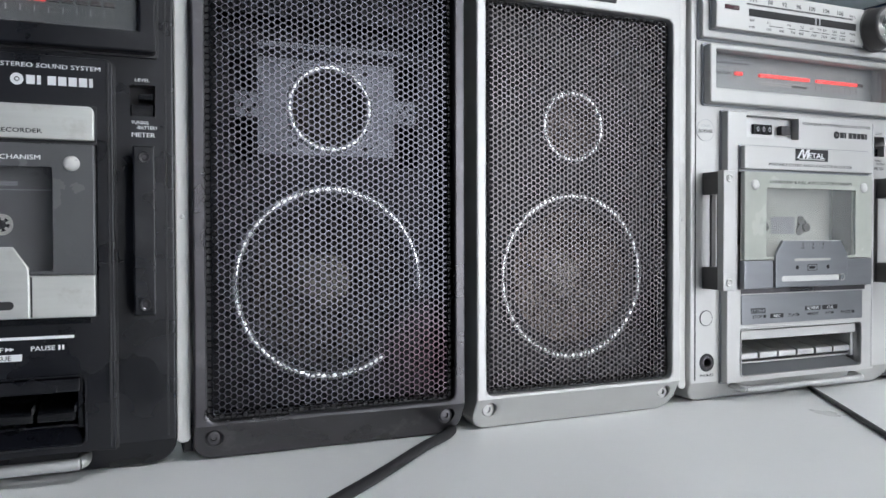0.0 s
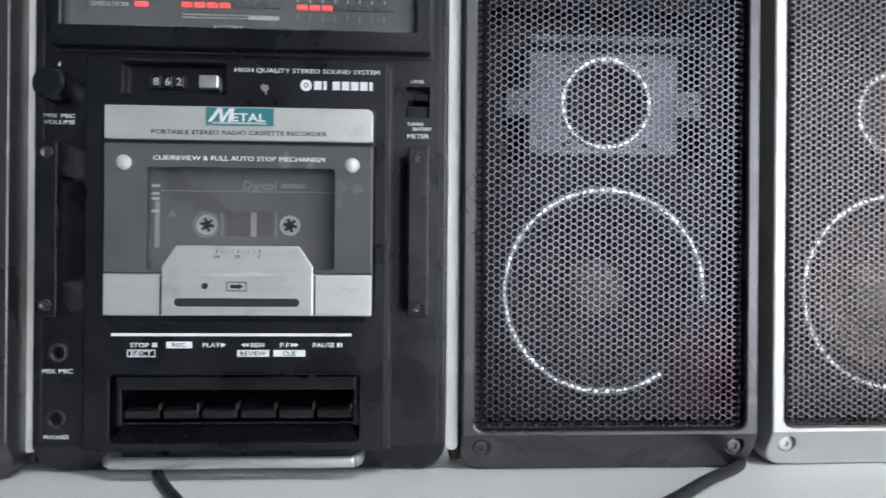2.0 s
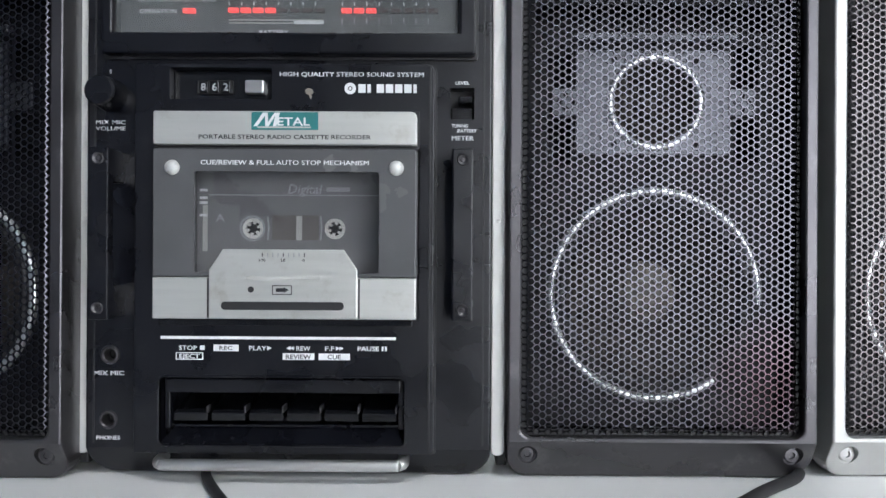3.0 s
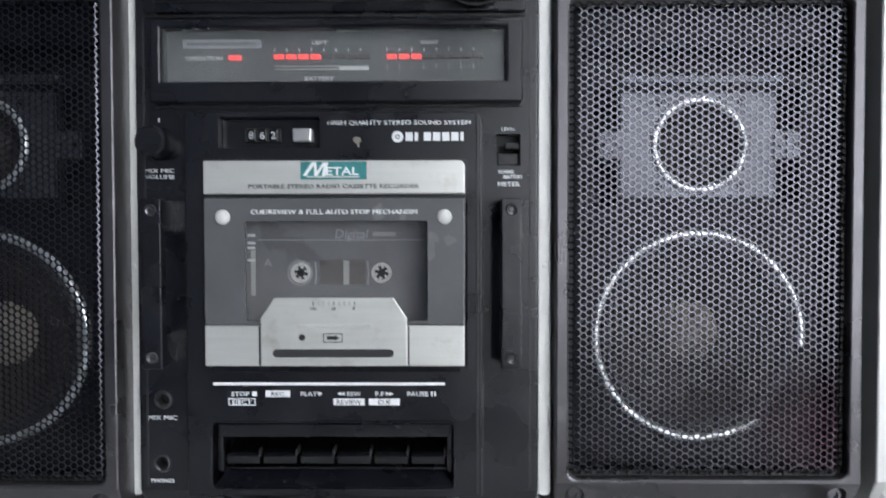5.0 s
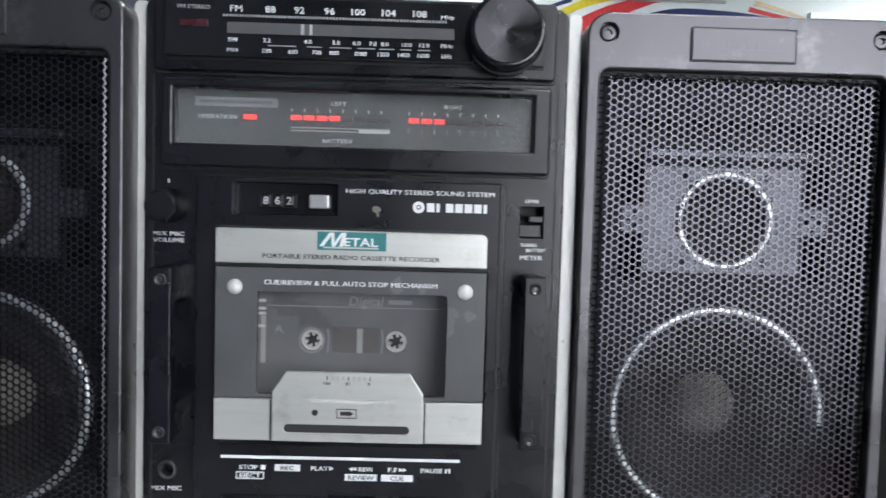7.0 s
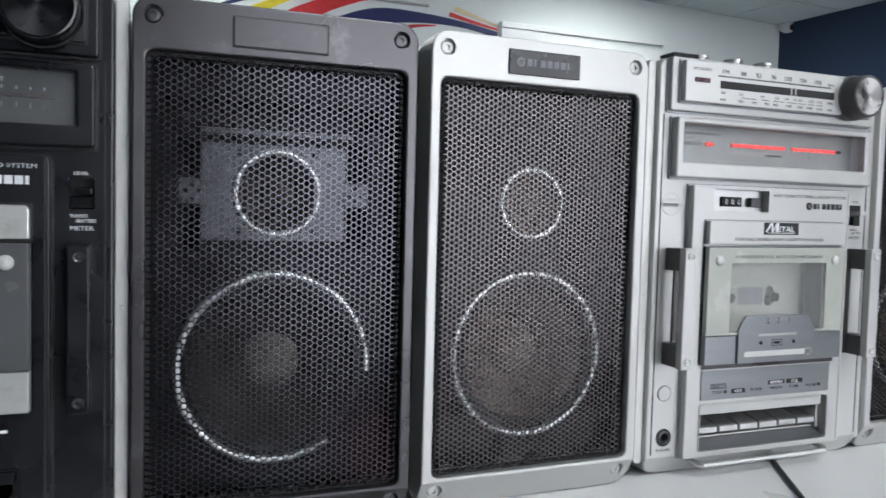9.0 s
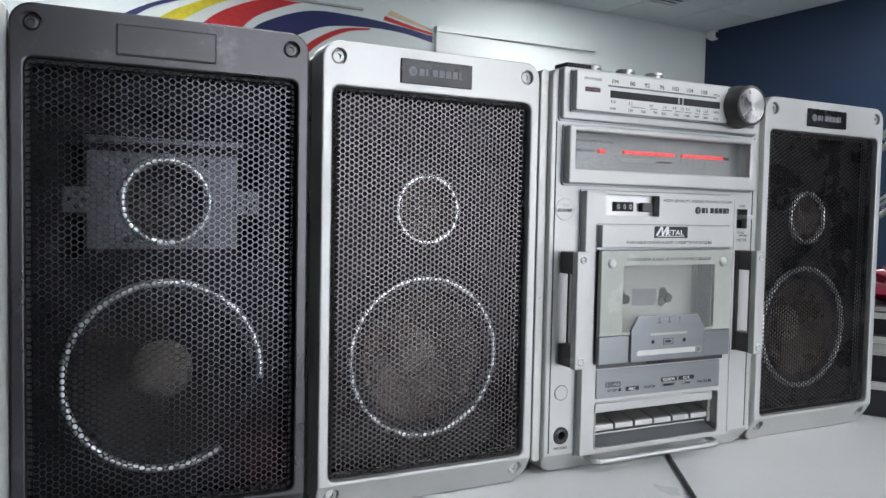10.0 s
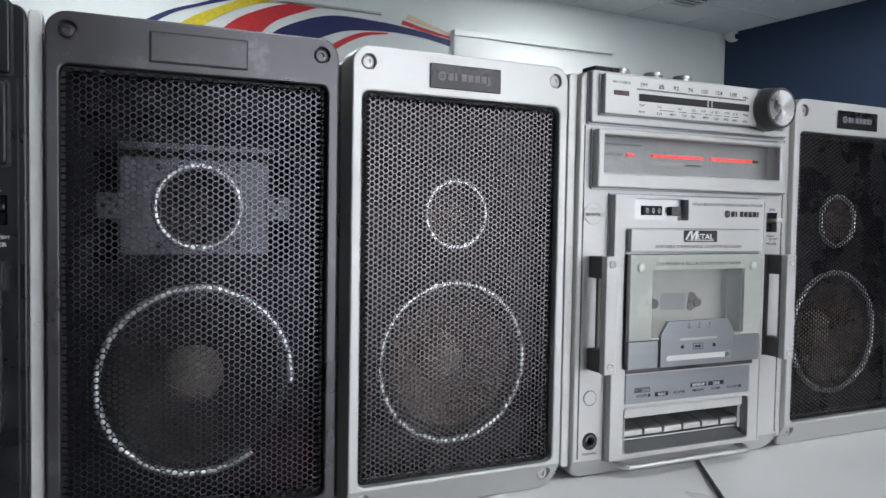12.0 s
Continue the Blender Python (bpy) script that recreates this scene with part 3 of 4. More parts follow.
def radio(black, m, label):
    un = thing("cassette_radio", label, "cassette radio", "", m)
    body = M_BLACK if black else M_SILVER
    plate = M_BLACK if black else M_SILVER
    ink = M_WHITE_INK if black else M_BLACK_INK
    ink2 = M_GREY_INK if black else M_BLACK_INK
    # tone of the slabs that imitate shaded gaps around raised panels
    gap_shade_tone = M_RUBBER if black else M_STEEL
    cab = part("cabinet", slant(slab(-102, 102, 1, 292, (13, 13, 6, 6), 0, 95, 1.4), 15, 400, 0.55, 0, 24), body, un,
               "black plastic cabinet" if black else "silver painted cabinet")
    cut(cab, box(-64, 61, -10, 42, 17, 53), box(80.8, 92.8, -10, 14, 180.7, 196.5), box(-60, -5, -10, 25, 187, 206),
        slab(-88, 87, 219, 251, 1, -20, 16, 0.2), slab(-68, 68, 83, 164, 1, -20, 32, 0.2),
        *[lathe(x, z, [(0, -10), (3.2, -10), (3.2, 15), (0, 15)], 20) for x, z in ((-90.2 if black else -87.2, 29), (-89.5, 61.6))][:2 if black else 1])
    rail_label = "pale aluminium mounting rail"
    for s in (-1, 1):
        bm = slab(*sorted((s * 102.2, s * 109)), 11, 291, (2.5, 3, 3.3, 2) if s > 0 else (3, 2.5, 2, 3.3), 4, 60, 0.8)
        part("side_rail", bm, M_ALU, un, rail_label)
        part("rail_screw", lathe(s * 105.5, 130, [(0, 3.4), (1.0, 3.5), (1.3, 4.2)], 16), M_ALU, un)
        bm = prism([(s * 105.5, 4), (s * 110.5, 4), (s * 110.5, 24), (s * 107.5, 31), (s * 105.5, 31)], 12, 40, None, 1.0)
        part("rail_latch", bm, M_RUBBER if black else M_BLACK, un)
    for s in (-1, 1):
        part("panel_groove", slab(*sorted((s * 97.2, s * 98.2)), 17, 255, 0.3, -0.25, 1, 0.1), M_RUBBER, un)
    # front panel with key well and counter window
    fp = part("front_panel", slab(-75, 73.1, 14, 206.8, (1, 1, 4, 1), -7, 0.5, 0.8), plate, un)
    gap = part("panel_gap", slab(-76.1, 74.2, 13, 207.9, (1, 1, 4.5, 1), -1.2, 0.3, 0.2), gap_shade_tone, un)
    cut(gap, box(-62, 58.7, -20, 30, 18.7, 51.6), box(-57.9, -7.3, -20, 20, 188.9, 204.6), box(-64.6, 64.9, -20, 30, 82, 164))
    gap = part("meter_gap", slab(-92.9, 94.6, 210, 253.6, 2, -1.6, 0.3, 0.2), gap_shade_tone, un)
    cut(gap, box(-86, 85, -20, 30, 222, 248.4))
    part("strip_gap", slab(-65.4, 65.7, 164.2, 183.4, 1, -7.6, -6.2, 0.2), gap_shade_tone, un)
    well = (-62, 58.7, 18.7, 51.6)
    cut(fp, slab(*well, 2.5, -20, 30, 0.1), slab(-57.9, -7.3, 188.9, 204.6, 1, -20, 20, 0.1), box(-64.6, 64.9, -20, 30, 80.5, 182.9))
    part("key_well_rim", rim((-63.2, 59.9, 17.5, 52.8), well, 3.5, 2.5, -8, -4, 0.8), plate, un)
    part("panel_rib", slab(70.2, 71.4, 16, 205, 0.5, -7.6, -6, 0.3), M_RUBBER if black else M_SATIN, un)
    # key well
    part("key_well", rim((-64, 61, 17, 53), (-61, 57.7, 21, 50), 2, 2, 8, 40, 0.5), body, un)
    part("well_back", box(-64, 61, 38, 40, 17, 53), M_VOID, un)
    bm = bmesh.new()
    corners = [(-61.8, -6.4, 19.0), (58.5, -6.4, 19.0), (54.5, 4, 25.2), (-57.8, 4, 25.2)]
    upper = [bm.verts.new(p) for p in corners]
    lower = [bm.verts.new((a, b, 18.8)) for a, b, c in corners]
    bm.faces.new(upper), bm.faces.new(lower)
    for i in range(4):
        bm.faces.new((upper[i], upper[(i + 1) % 4], lower[(i + 1) % 4], lower[i]))
    part("well_ramp", bm, M_BLACK if black else M_STEEL, un, "sloping lower lip of the key well")
    part("well_ledge", slab(-59, 55.5, 25.2, 26.6, 0.5, 2, 20, 0.4), body, un)
    part("well_lintel", slab(-60.5, 57, 43.5, 50.5, 1, -4, 30, 0.8), body, un)
    for x in (-61.6, 55.4):
        part("well_cheek", slab(x, x + 2.9, 25, 51, 0.6, -1, 30, 0.6), body, un)
    for k in range(6):
        x = -57 + 18.9 * k
        bm = bmesh.new()
        ys, zs = (-1, 1, 28, 28), ((29, 33), (28.5, 34), (28.5, 39), (28.5, 39))
        rings = []
        for y, (za, zb) in zip(ys, zs):
            rings.append([bm.verts.new(p) for p in ((x, y, za), (x + 16.9, y, za), (x + 16.9, y, zb), (x, y, zb))])
        for a, b in zip(rings[:2], rings[1:3]):
            for i in range(4):
                bm.faces.new((a[i], a[(i + 1) % 4], b[(i + 1) % 4], b[i]))
        bm.faces.new(rings[0]), bm.faces.new(rings[2])
        for v in rings[3]:
            bm.verts.remove(v)
        bmesh.ops.bevel(bm, geom=bm.edges[:], offset=0.5, segments=2, affect="EDGES", profile=0.5)
        part("key", bm, M_BLACK_GLOSS if black else M_SATIN, un, "glossy black piano key" if black else "brushed silver piano key")
        if black:
            # grey bar painted as the highlight on the key's right edge
            part("key_edge_highlight", box(x + 16.4, x + 17.2, -1.2, 9, 33, 36.2, 0.2), M_GREY_PAINT, un)
    # key legends
    if not black:
        part("legend_plate", slab(-62.5, 59.5, 55, 76.5, 1, -8, -6.5, 0.5), M_STEEL, un, "brushed metal legend plate")
    y = -7.2 if black else -8.2
    if black:
        bar(-61.5, 54.5, 70.6, 72, y, M_WHITE_INK, un, "white_line")
    # glossy strip on the black radio; on silver a painted shadow line
    part("shelf_strip_shadow", slab(-62.5, 62.5, 77.2, 80.4, 0.4, -7.6, -6.4, 0.3), M_BLACK_GLOSS if black else M_GREY_PAINT, un, "dark strip under the cassette door, a painted shadow line on silver")
    top, low = (66.3, 62.2) if black else (60.5, 64.8)
    lettering("STOP", -48, top, y, 2.2, ink, un, 9)
    bar(-42, -39.8, top - 1.1, top + 1.1, y, ink, un)
    part("legend_frame", rim((-54, -40.5, low - 1.8, low + 1.8), (-53.6, -40.9, low - 1.4, low + 1.4), 0.2, 0.1, y - 0.15, y + 0.2, 0.05), ink, un)
    lettering("EJECT", -47.2, low, y, 2.2, ink, un, 10)
    bar(-35.3, -23, top - 1.6, top + 1.6, y, ink, un, "legend_tab")
    lettering("REC", -29.2, top, y - 0.25, 2.0, M_BLACK_INK if black else M_WHITE_INK, un, 6.5)
    lettering("PLAY", -13.5, top, y, 2.2, ink, un, 8.5)
    arrow(-7.8, top, 2.2, y, ink, un)
    arrow(1.6, top, 2.0, y, ink, un, -1), arrow(3.4, top, 2.0, y, ink, un, -1)
    lettering("REW", 9, top, y, 2.2, ink, un, 7)
    bar(-1.2, 14.4, low - 1.6, low + 1.6, y, ink, un, "legend_tab")
    lettering("REVIEW", 6.6, low, y - 0.25, 2.2, M_BLACK_INK if black else M_WHITE_INK, un, 12.5)
    lettering("F.F", 22, top, y, 2.2, ink, un, 4.6)
    arrow(26, top, 2.0, y, ink, un), arrow(27.8, top, 2.0, y, ink, un)
    bar(16.5, 32, low - 1.6, low + 1.6, y, ink, un, "legend_tab")
    lettering("CUE", 24.2, low, y - 0.25, 2.2, M_BLACK_INK if black else M_WHITE_INK, un, 6.5)
    lettering("PAUSE", 41, top, y, 2.2, ink, un, 10.5)
    bar(47.6, 48.5, top - 1.1, top + 1.1, y, ink, un), bar(49.2, 50.1, top - 1.1, top + 1.1, y, ink, un)
    # cassette bay
    door = part("door_frame", slab(-64.1, 64.4, 101.6, 164, 0.8, -12, -8.5, 0.6), M_SMOKE_FRAME if black else M_CREAM, un,
                "smoked grey cassette door" if black else "cream clear cassette door")
    win = (-43.9, 46.3, 103.5, 152.9)
    cut(door, slab(*win, 1.5, -20, 5, 0.1))
    part("door_window", slab(win[0] - 0.2, win[1] + 0.2, win[2] - 0.2, win[3] + 0.2, 1.5, -11.2, -10.2, 0.1), M_SMOKE if black else M_CLEAR, un, "clear plastic window")
    part("bay_back", box(-68, 68, 23, 32, 80, 164), M_SMOKE_FRAME if black else M_CREAM, un)
    part("bay_side", rim((-66, 66, 80, 164), (-63, 63, 82, 163), 1, 1, -7, 24, 0.2), M_SMOKE_FRAME if black else M_GREY_PAINT, un)
    for x in (-54.6, 54.6):
        bm = lathe(x, 154.7, [(0, -13.9), (1.6, -13.7), (2.9, -13.2), (3.7, -12.5), (3.7, -11.5)], 24)
        part("door_screw", bm, M_ALU, un, "", True)
        part("screw_slot", box(x - 3, x + 3, -13.5, -13.1, 154.2, 155.2), M_SATIN, un).matrix_local = Matrix.Translation((x * MM, 0, 0.1547)) @ pose(0, 0, 0, 0, -38) @ Matrix.Translation((-x * MM, 0, -0.1547))
    lettering("CUE/REVIEW & FULL AUTO STOP MECHANISM", 0.2, 157.3, -12.15, 2.3, M_WHITE_INK if black else M_BLACK_INK, un, 82)
    part("lower_band", slab(-64.1, 64.4, 81, 101.2, 0.6, -12, -7, 0.6), M_ALU_X if black else M_STEEL, un, "brushed aluminium door band")
    tray = prism([(-36, 81.3), (36, 81.3), (36, 105), (29.3, 115), (-29.3, 115), (-36, 105)], -13.6, -11.5, None, 0.5)
    tr = part("tray_plate", tray, M_ALU_X if black else M_STEEL, un, "brushed aluminium tray plate")
    cut(tr, slab(-30.5, 29.7, 85.3, 89.7, 2.1, -20, -12.6, 0.1))
    part("tray_slot", slab(-30.3, 29.5, 85.5, 89.5, 2, -12.7, -12.2, 0.1), M_RUBBER if black else M_ALU, un)
    if not black:
        part("slot_end", lathe(30.5, 87.5, [(0, -12.9), (2.2, -12.9), (2.2, -13.9), (2.7, -13.9), (2.8, -13.2)], 20), M_SATIN, un)
        part("indicator_hole", lathe(15.5, 95.5, [(0, -13.8), (1.5, -13.8), (1.5, -13)], 16), M_VOID, un)
    for x in (-36.8, 36.8):
        part("tray_seam", box(x - 0.4, x + 0.4, -12.35, -11.5, 81.6, 100.8), M_RUBBER, un)
    for k in range(9):
        bar(-10.2 + 2.55 * k, -9.8 + 2.55 * k, 111.3, 113.3, -13.7, M_BLACK_INK if k % 4 == 0 else M_GREY_INK, un, "scale_mark")
    for s, x in (("100", -10), ("50", 0), ("0", 10)):
        lettering(s, x, 109.8, -13.75, 1.5, ink2 if not black else M_BLACK_INK, un)
    bar(-18, 18, 100.3, 102, -13.65, M_PALE_INK, un)
    part("indicator_hole", lathe(-15.5, 95.5, [(0, -13.8), (1.5, -13.8), (1.5, -13)], 16), M_VOID, un)
    part("indicator_frame", rim((-5.2, 4.4, 93, 97.6), (-4.8, 4.0, 93.4, 97.2), 0.2, 0.2, -13.8, -13.4, 0.05), M_BLACK_INK, un)
    part("arrow_mark", prism([(-3.4, 94.4), (0.5, 94.4), (0.5, 93.9), (3, 95.3), (0.5, 96.7), (0.5, 96.2), (-3.4, 96.2)], -13.8, -13.4), M_BLACK_INK, un)
    part("upper_strip", slab(-64.2, 64.6, 166, 182.4, (0.5, 0.5, 3, 1), -12, -6.5, 0.7), M_ALU_X if black else M_SILVER, un,
         "worn brushed aluminium strip" if black else "silver painted strip")
    bar(-16, 16.5, 173.2, 181.8, -12.2, M_TEAL if black else M_BLACK_INK, un, "tape_label")
    em = [(-15, 174.9), (-13.2, 174.9), (-9.4, 180), (-9.2, 174.9), (-7.6, 174.9), (-4.4, 180), (-5.6, 174.9), (-3.9, 174.9), (-2.2, 181.5), (-4.8, 181.5), (-7.9, 177), (-8.1, 181.5), (-10.4, 181.5)]
    part("lettering", prism(em, -12.5, -12.3), M_WHITE_INK, un)
    lettering("ETAL", 4.6, 177.3, -12.5, 4.0, M_WHITE_INK, un, 16)
    bar(-13, 13, 174.0, 174.8, -12.45, M_PALE_INK, un)
    lettering("PORTABLE STEREO RADIO CASSETTE RECORDER", 0.2, 169.8, -12.15, 2.1, M_BLACK_INK, un, 84)
    # counter
    part("counter_tray", slab(-57.9, -7.3, 188.9, 204.6, 1, 0, 6, 0.2), M_BLACK_GLOSS if black else M_SATIN, un)
    cw = part("counter_window", slab(-46, -28, 192.5, 199.5, 0.6, -2, 1, 0.3), M_VOID, un)
    for s, x in zip("862" if black else "000", (-42.6, -37, -31.4)):
        part("counter_drum", slab(x - 2.2, x + 2.2, 193, 199, 0.8, -2.6, 0, 0.5), M_BLACK_GLOSS, un)
        lettering(s, x, 196, -2.75, 3.8, M_GREY_INK, un, 2.6)
    part("reset_button", box(-21.5, -12, -4.5, 2, 192.5, 199.2, 0.7), M_SATIN if black else M_GREY_PAINT, un, "grey reset button")
    lettering("HIGH QUALITY STEREO SOUND SYSTEM", 32, 201.5, -7.15, 2.2, M_WHITE_INK if black else M_BLACK_INK, un, 71)
    maker_mark(28.5, 67, 194.5, 4.2, -7.15, ink, un)
    if black:
        part("chipped_spot", prism([(9, 193.5), (10.4, 194.6), (12.6, 194.2), (13.4, 192.4), (12.2, 191.6), (12.4, 189.8), (11.6, 189.2), (11, 191.2), (9.6, 191.8)], -7.25, -6.9), M_CAP, un, "grey chipped spot")
    # level switch
    part("switch_well", box(80.8, 92.8, 10, 13, 180.7, 196.5), M_VOID, un)
    part("switch_ramp", prism([(81.2, 181), (92.4, 181), (92.4, 187.5), (81.2, 187.5)], 5, 10, None, 0.5), M_BLACK_GLOSS, un)
    part("switch_knob", box(84.8, 91.8, -3 if black else -7, 9, 188.5, 191.8, 0.6), M_BLACK_GLOSS if black else M_SATIN, un)
    lettering("LEVEL", 86.8, 199, -0.15, 1.6, ink, un, 7)
    lettering("TUNING", 85.5, 177.5, -0.15, 1.7, ink, un, 8)
    lettering("/BATTERY", 89, 175, -0.15, 1.7, ink, un, 10)
    lettering("METER", 87, 171.3, -0.15, 2.3, ink, un, 11)
    # meter
    part("meter_frame", rim((-91.6, 93.3, 211.3, 252.4), (-86, 85, 222, 248.4), 2, 1, -8, 1, 1.2), plate, un)
    part("meter_back", box(-88, 87, 7, 12, 219.5, 250.5), M_METER_BACK_B if black else M_METER_BACK_S, un)
    bar(-79.8, -39.4, 241.5, 246, 6.6, M_GREY_INK, un, "caption_bar")
    bar(-77.5, -42, 242.9, 244.5, 6.35, M_DIM_INK, un, "caption_line")
    lettering("OPERATION", -69, 236.5, 6.6, 2.2, M_WHITE_INK if black else M_BLACK_INK, un, 19)
    part("led", box(-56, -49.5, 5, 7, 235.3, 237.8, 0.4), M_LED, un, "lit red led")
    for a, n_on in ((-32.8, 4 if black else 8), (25, 3 if black else 7)):
        for k in range(8):
            x = a + 6.3 * k
            part("led", box(x, x + (5.2 if black else 6.1), 5, 7, 235.7, 238.1, 0.3), M_LED if k < n_on else M_LED_OFF, un, "lit red led" if k < n_on else "")
            bar(x, x + 0.5, 239.8, 241.4, 6.7, M_WHITE_INK if black else M_GREY_INK, un, "scale_mark")
            if a > 0:
                bar(x, x + 0.4, 230.5, 233.5, 6.7, M_GREY_INK, un, "scale_mark")
    bar(-32.8, 15.8, 231.9, 232.5, 6.7, M_PALE_INK, un, "battery_scale"), bar(-32.8, 0, 230.4, 231.0, 6.7, M_PALE_INK, un, "battery_scale")
    bar(0.5, 15.8, 230.2, 231.9, 6.6, M_WHITE_INK if black else M_BROWN, un, "battery_scale")
    lettering("LEFT", -9.3, 244.3, 6.6, 2.0, M_WHITE_INK if black else M_GREY_INK, un, 8)
    lettering("RIGHT", 47, 244.3, 6.6, 2.0, M_WHITE_INK if black else M_GREY_INK, un, 9)
    lettering("BATTERY", -9.6, 226, 6.6, 2.0, M_WHITE_INK if black else M_GREY_INK, un, 15)
    part("meter_window", slab(-86.2, 85.2, 221.8, 248.6, 1, -4, -3, 0.2), M_METER_B if black else M_METER_S, un, "smoked meter window" if black else "clear meter window")
    # tuning scale
    face = M_BLACK_GLOSS if black else M_SILVER
    part("dial_gap", slab(-97, 96, 255.3, 292.6, 2, -1.4, 2, 0.2), gap_shade_tone, un)
    part("dial_housing", slab(-96, 95, 256.5, 293, (2, 2, 2, 2), -5, 12, 1.2), plate, un)
    part("scale_gap", slab(-90.6, 90, 261.6, 291.3, 1.2, -6.2, -4.5, 0.2), gap_shade_tone, un)
    part("dial_panel", slab(-89.4, 55, 262.6, 290.5, 1.2, -11, -4, 0.8), face, un, "glossy black tuning scale" if black else "silver tuning scale")
    part("dial_end", slab(55.4, 89, 262.6, 290.5, 1.2, -8.5, -4, 0.6), plate, un)
    part("dial_window", slab(-60, 46, 273.2, 278.4, 0.4, -11.4, -10.6, 0.1), M_SMOKE_FRAME if black else M_VOID, un, "narrow dial window")
    px = -21 if black else 8
    part("dial_pointer", box(px - 0.6, px + 0.6, -11.7, -11.2, 273.4, 278.2), M_PALE_INK if black else M_GREY_INK, un)
    part("dial_pointer_side", box(px - 4.6, px - 3.2, -11.6, -11.2, 273.4, 278.2), M_GREY_INK, un)
    y = -11.15
    for s, x in (("FM", -56), ("88", -40.1), ("92", -26.6), ("96", -12.6), ("100", 0.8), ("104", 15.1), ("108", 29.6)):
        lettering(s, x, 284.8, y, 3.1, ink, un)
    lettering("MHz", 42.6, 283.6, y, 2.0, ink, un)
    for k in range(70):
        bar(-62 + 1.5 * k, -61.2 + 1.5 * k, 280.9, 282, y, ink2, un, "scale_mark")
    for s, x in (("SW", -57.3), ("3.2", -41.5), ("4.0", -22.4), ("5.0", -9.2), ("6.0", 0.3), ("7.0", 8), ("8.0", 13.6), ("10.0", 23.8), ("12.0", 32), ("MHz", 42.6)):
        lettering(s, x, 270.4, y, 1.9, ink, un)
    for s, x in (("MW", -57.3), ("530", -41.5), ("600", -29.3), ("700", -18.2), ("800", -10), ("1000", 2.4), ("1200", 13), ("1400", 22.5), ("1600", 31.7), ("kHz", 42.6)):
        lettering(s, x, 265.6, y, 1.9, ink, un)
    for a, b in ((-41, -28), (-23, -16), (-12, -2), (1, 9), (11, 18), (21, 26), (29, 35)):
        bar(a, b, 267.8, 268.2, y, ink2, un, "band_line")
    lettering("FM STEREO", -75.6, 285, y, 1.9, ink2, un, 15)
    part("stereo_lamp", box(-82, -69, -11.5, -10.5, 276, 279.2, 0.3), mat("dark_red_lens", (0.05, 0.009, 0.015), 0.25), un, "dark red stereo lamp")
    # tuning knob
    kx, kr = (70, 17.2) if black else (67, 15.4)
    kn = part("tuning_knob", lathe(0, 0, [(kr + 1.4, -8.4), (kr + 1.4, -11), (kr + 0.4, -12), (kr, -23), (kr - 0.8, -24.2), (kr - 1.8, -24.4), (kr - 2.2, -23.6)], 72),
              M_BLACK_GLOSS if black else M_BROWN, un, "round ribbed tuning knob")
    kn.location = (kx * MM, 0, 0.2763)
    part("knob_face", lathe(0, 0, [(kr - 2, -23.6), (kr - 2.2, -24.0), (0, -23.2)], 72), M_KNOB_B if black else M_KNOB_S, kn, "spun metal knob face")
    # side column
    if black:
        part("mixing_knob", lathe(-90, 192, [(8.5, 0), (8.2, -3), (7.4, -13), (6.4, -14), (0, -14)], 40), M_BLACK, un, "round black mixing knob", False)
        bar(-90.4, -89.6, 203, 205, -0.2, M_WHITE_INK, un, "knob_mark")
        lettering("MIX MIC", -90, 178.5, -0.15, 2.1, ink, un, 15)
        lettering("VOLUME", -90, 175.4, -0.15, 2.1, ink, un, 15)
        lettering("MIX MIC", -90, 52.5, -0.15, 2.3, ink, un, 15)
        jacks = ((-89.5, 61.6), (-90.2, 29))
    else:
        part("emblem", lathe(-89, 193, [(0, -0.2), (8, -0.2), (8, 0.3)], 40), M_SILVER, un)
        part("emblem_ring", lathe(-89, 193, [(7.4, -0.4), (7.8, -0.4), (7.8, 0)], 40), M_GREY_INK, un)
        lettering("STEREO", -89, 196, -0.45, 1.8, M_GREY_INK, un, 8)
        lettering("BIG POWER", -89, 192.3, -0.45, 2.6, M_BLACK_INK, un, 12.5)
        part("blank_plug", lathe(-88, 60.5, [(0, -0.3), (5.2, -0.3), (5.5, 0.3)], 32), M_SILVER, un)
        part("plug_ring", lathe(-88, 60.5, [(5.1, -0.5), (5.6, -0.5), (5.6, 0.2)], 32), M_GREY_PAINT, un)
        jacks = ((-87.2, 29),)
    for x, z in jacks:
        part("jack", lathe(x, z, [(3.0, 6), (3.0, -0.6), (3.6, -1.2), (4.4, -1.0), (4.9, 0.3)], 28), M_GREY_PAINT, un, "round jack socket")
        if not black:
            part("jack_collar", lathe(x, z, [(4.4, -0.5), (6.3, -0.6), (6.5, 0.2)], 28), M_RUBBER, un)
        part("jack_core", lathe(x, z, [(0, 8), (3.1, 8), (3.1, 14)], 16), M_VOID, un)
    lettering("PHONES", jacks[-1][0], 20, -0.15, 2.0, ink, un, 12)
    # grips
    for s in (-1, 1):
        grip = part("grip", slab(*sorted((s * 81.8, s * 91.8)), 81, 163.5, 0.8, -21, -15.5, 0.8), M_BLACK if black else M_SILVER, un,
                    "black grip bar" if black else "silver grip bar")
        inner = M_BLACK if black else M_BROWN
        x0, x1 = sorted((s * 82.2, s * 91.4))
        part("grip_foot", box(x0, x1, -16, 0.5, 81.5, 97, 0.6), inner, grip)
        part("grip_foot", box(x0, x1, -16, 0.5, 147.5, 163, 0.6), inner, grip)
        if not black:
            part("grip_web", box(x0 + 0.6, x1 - 0.6, -16, -13.4, 96.5, 148, 0.4), inner, grip)
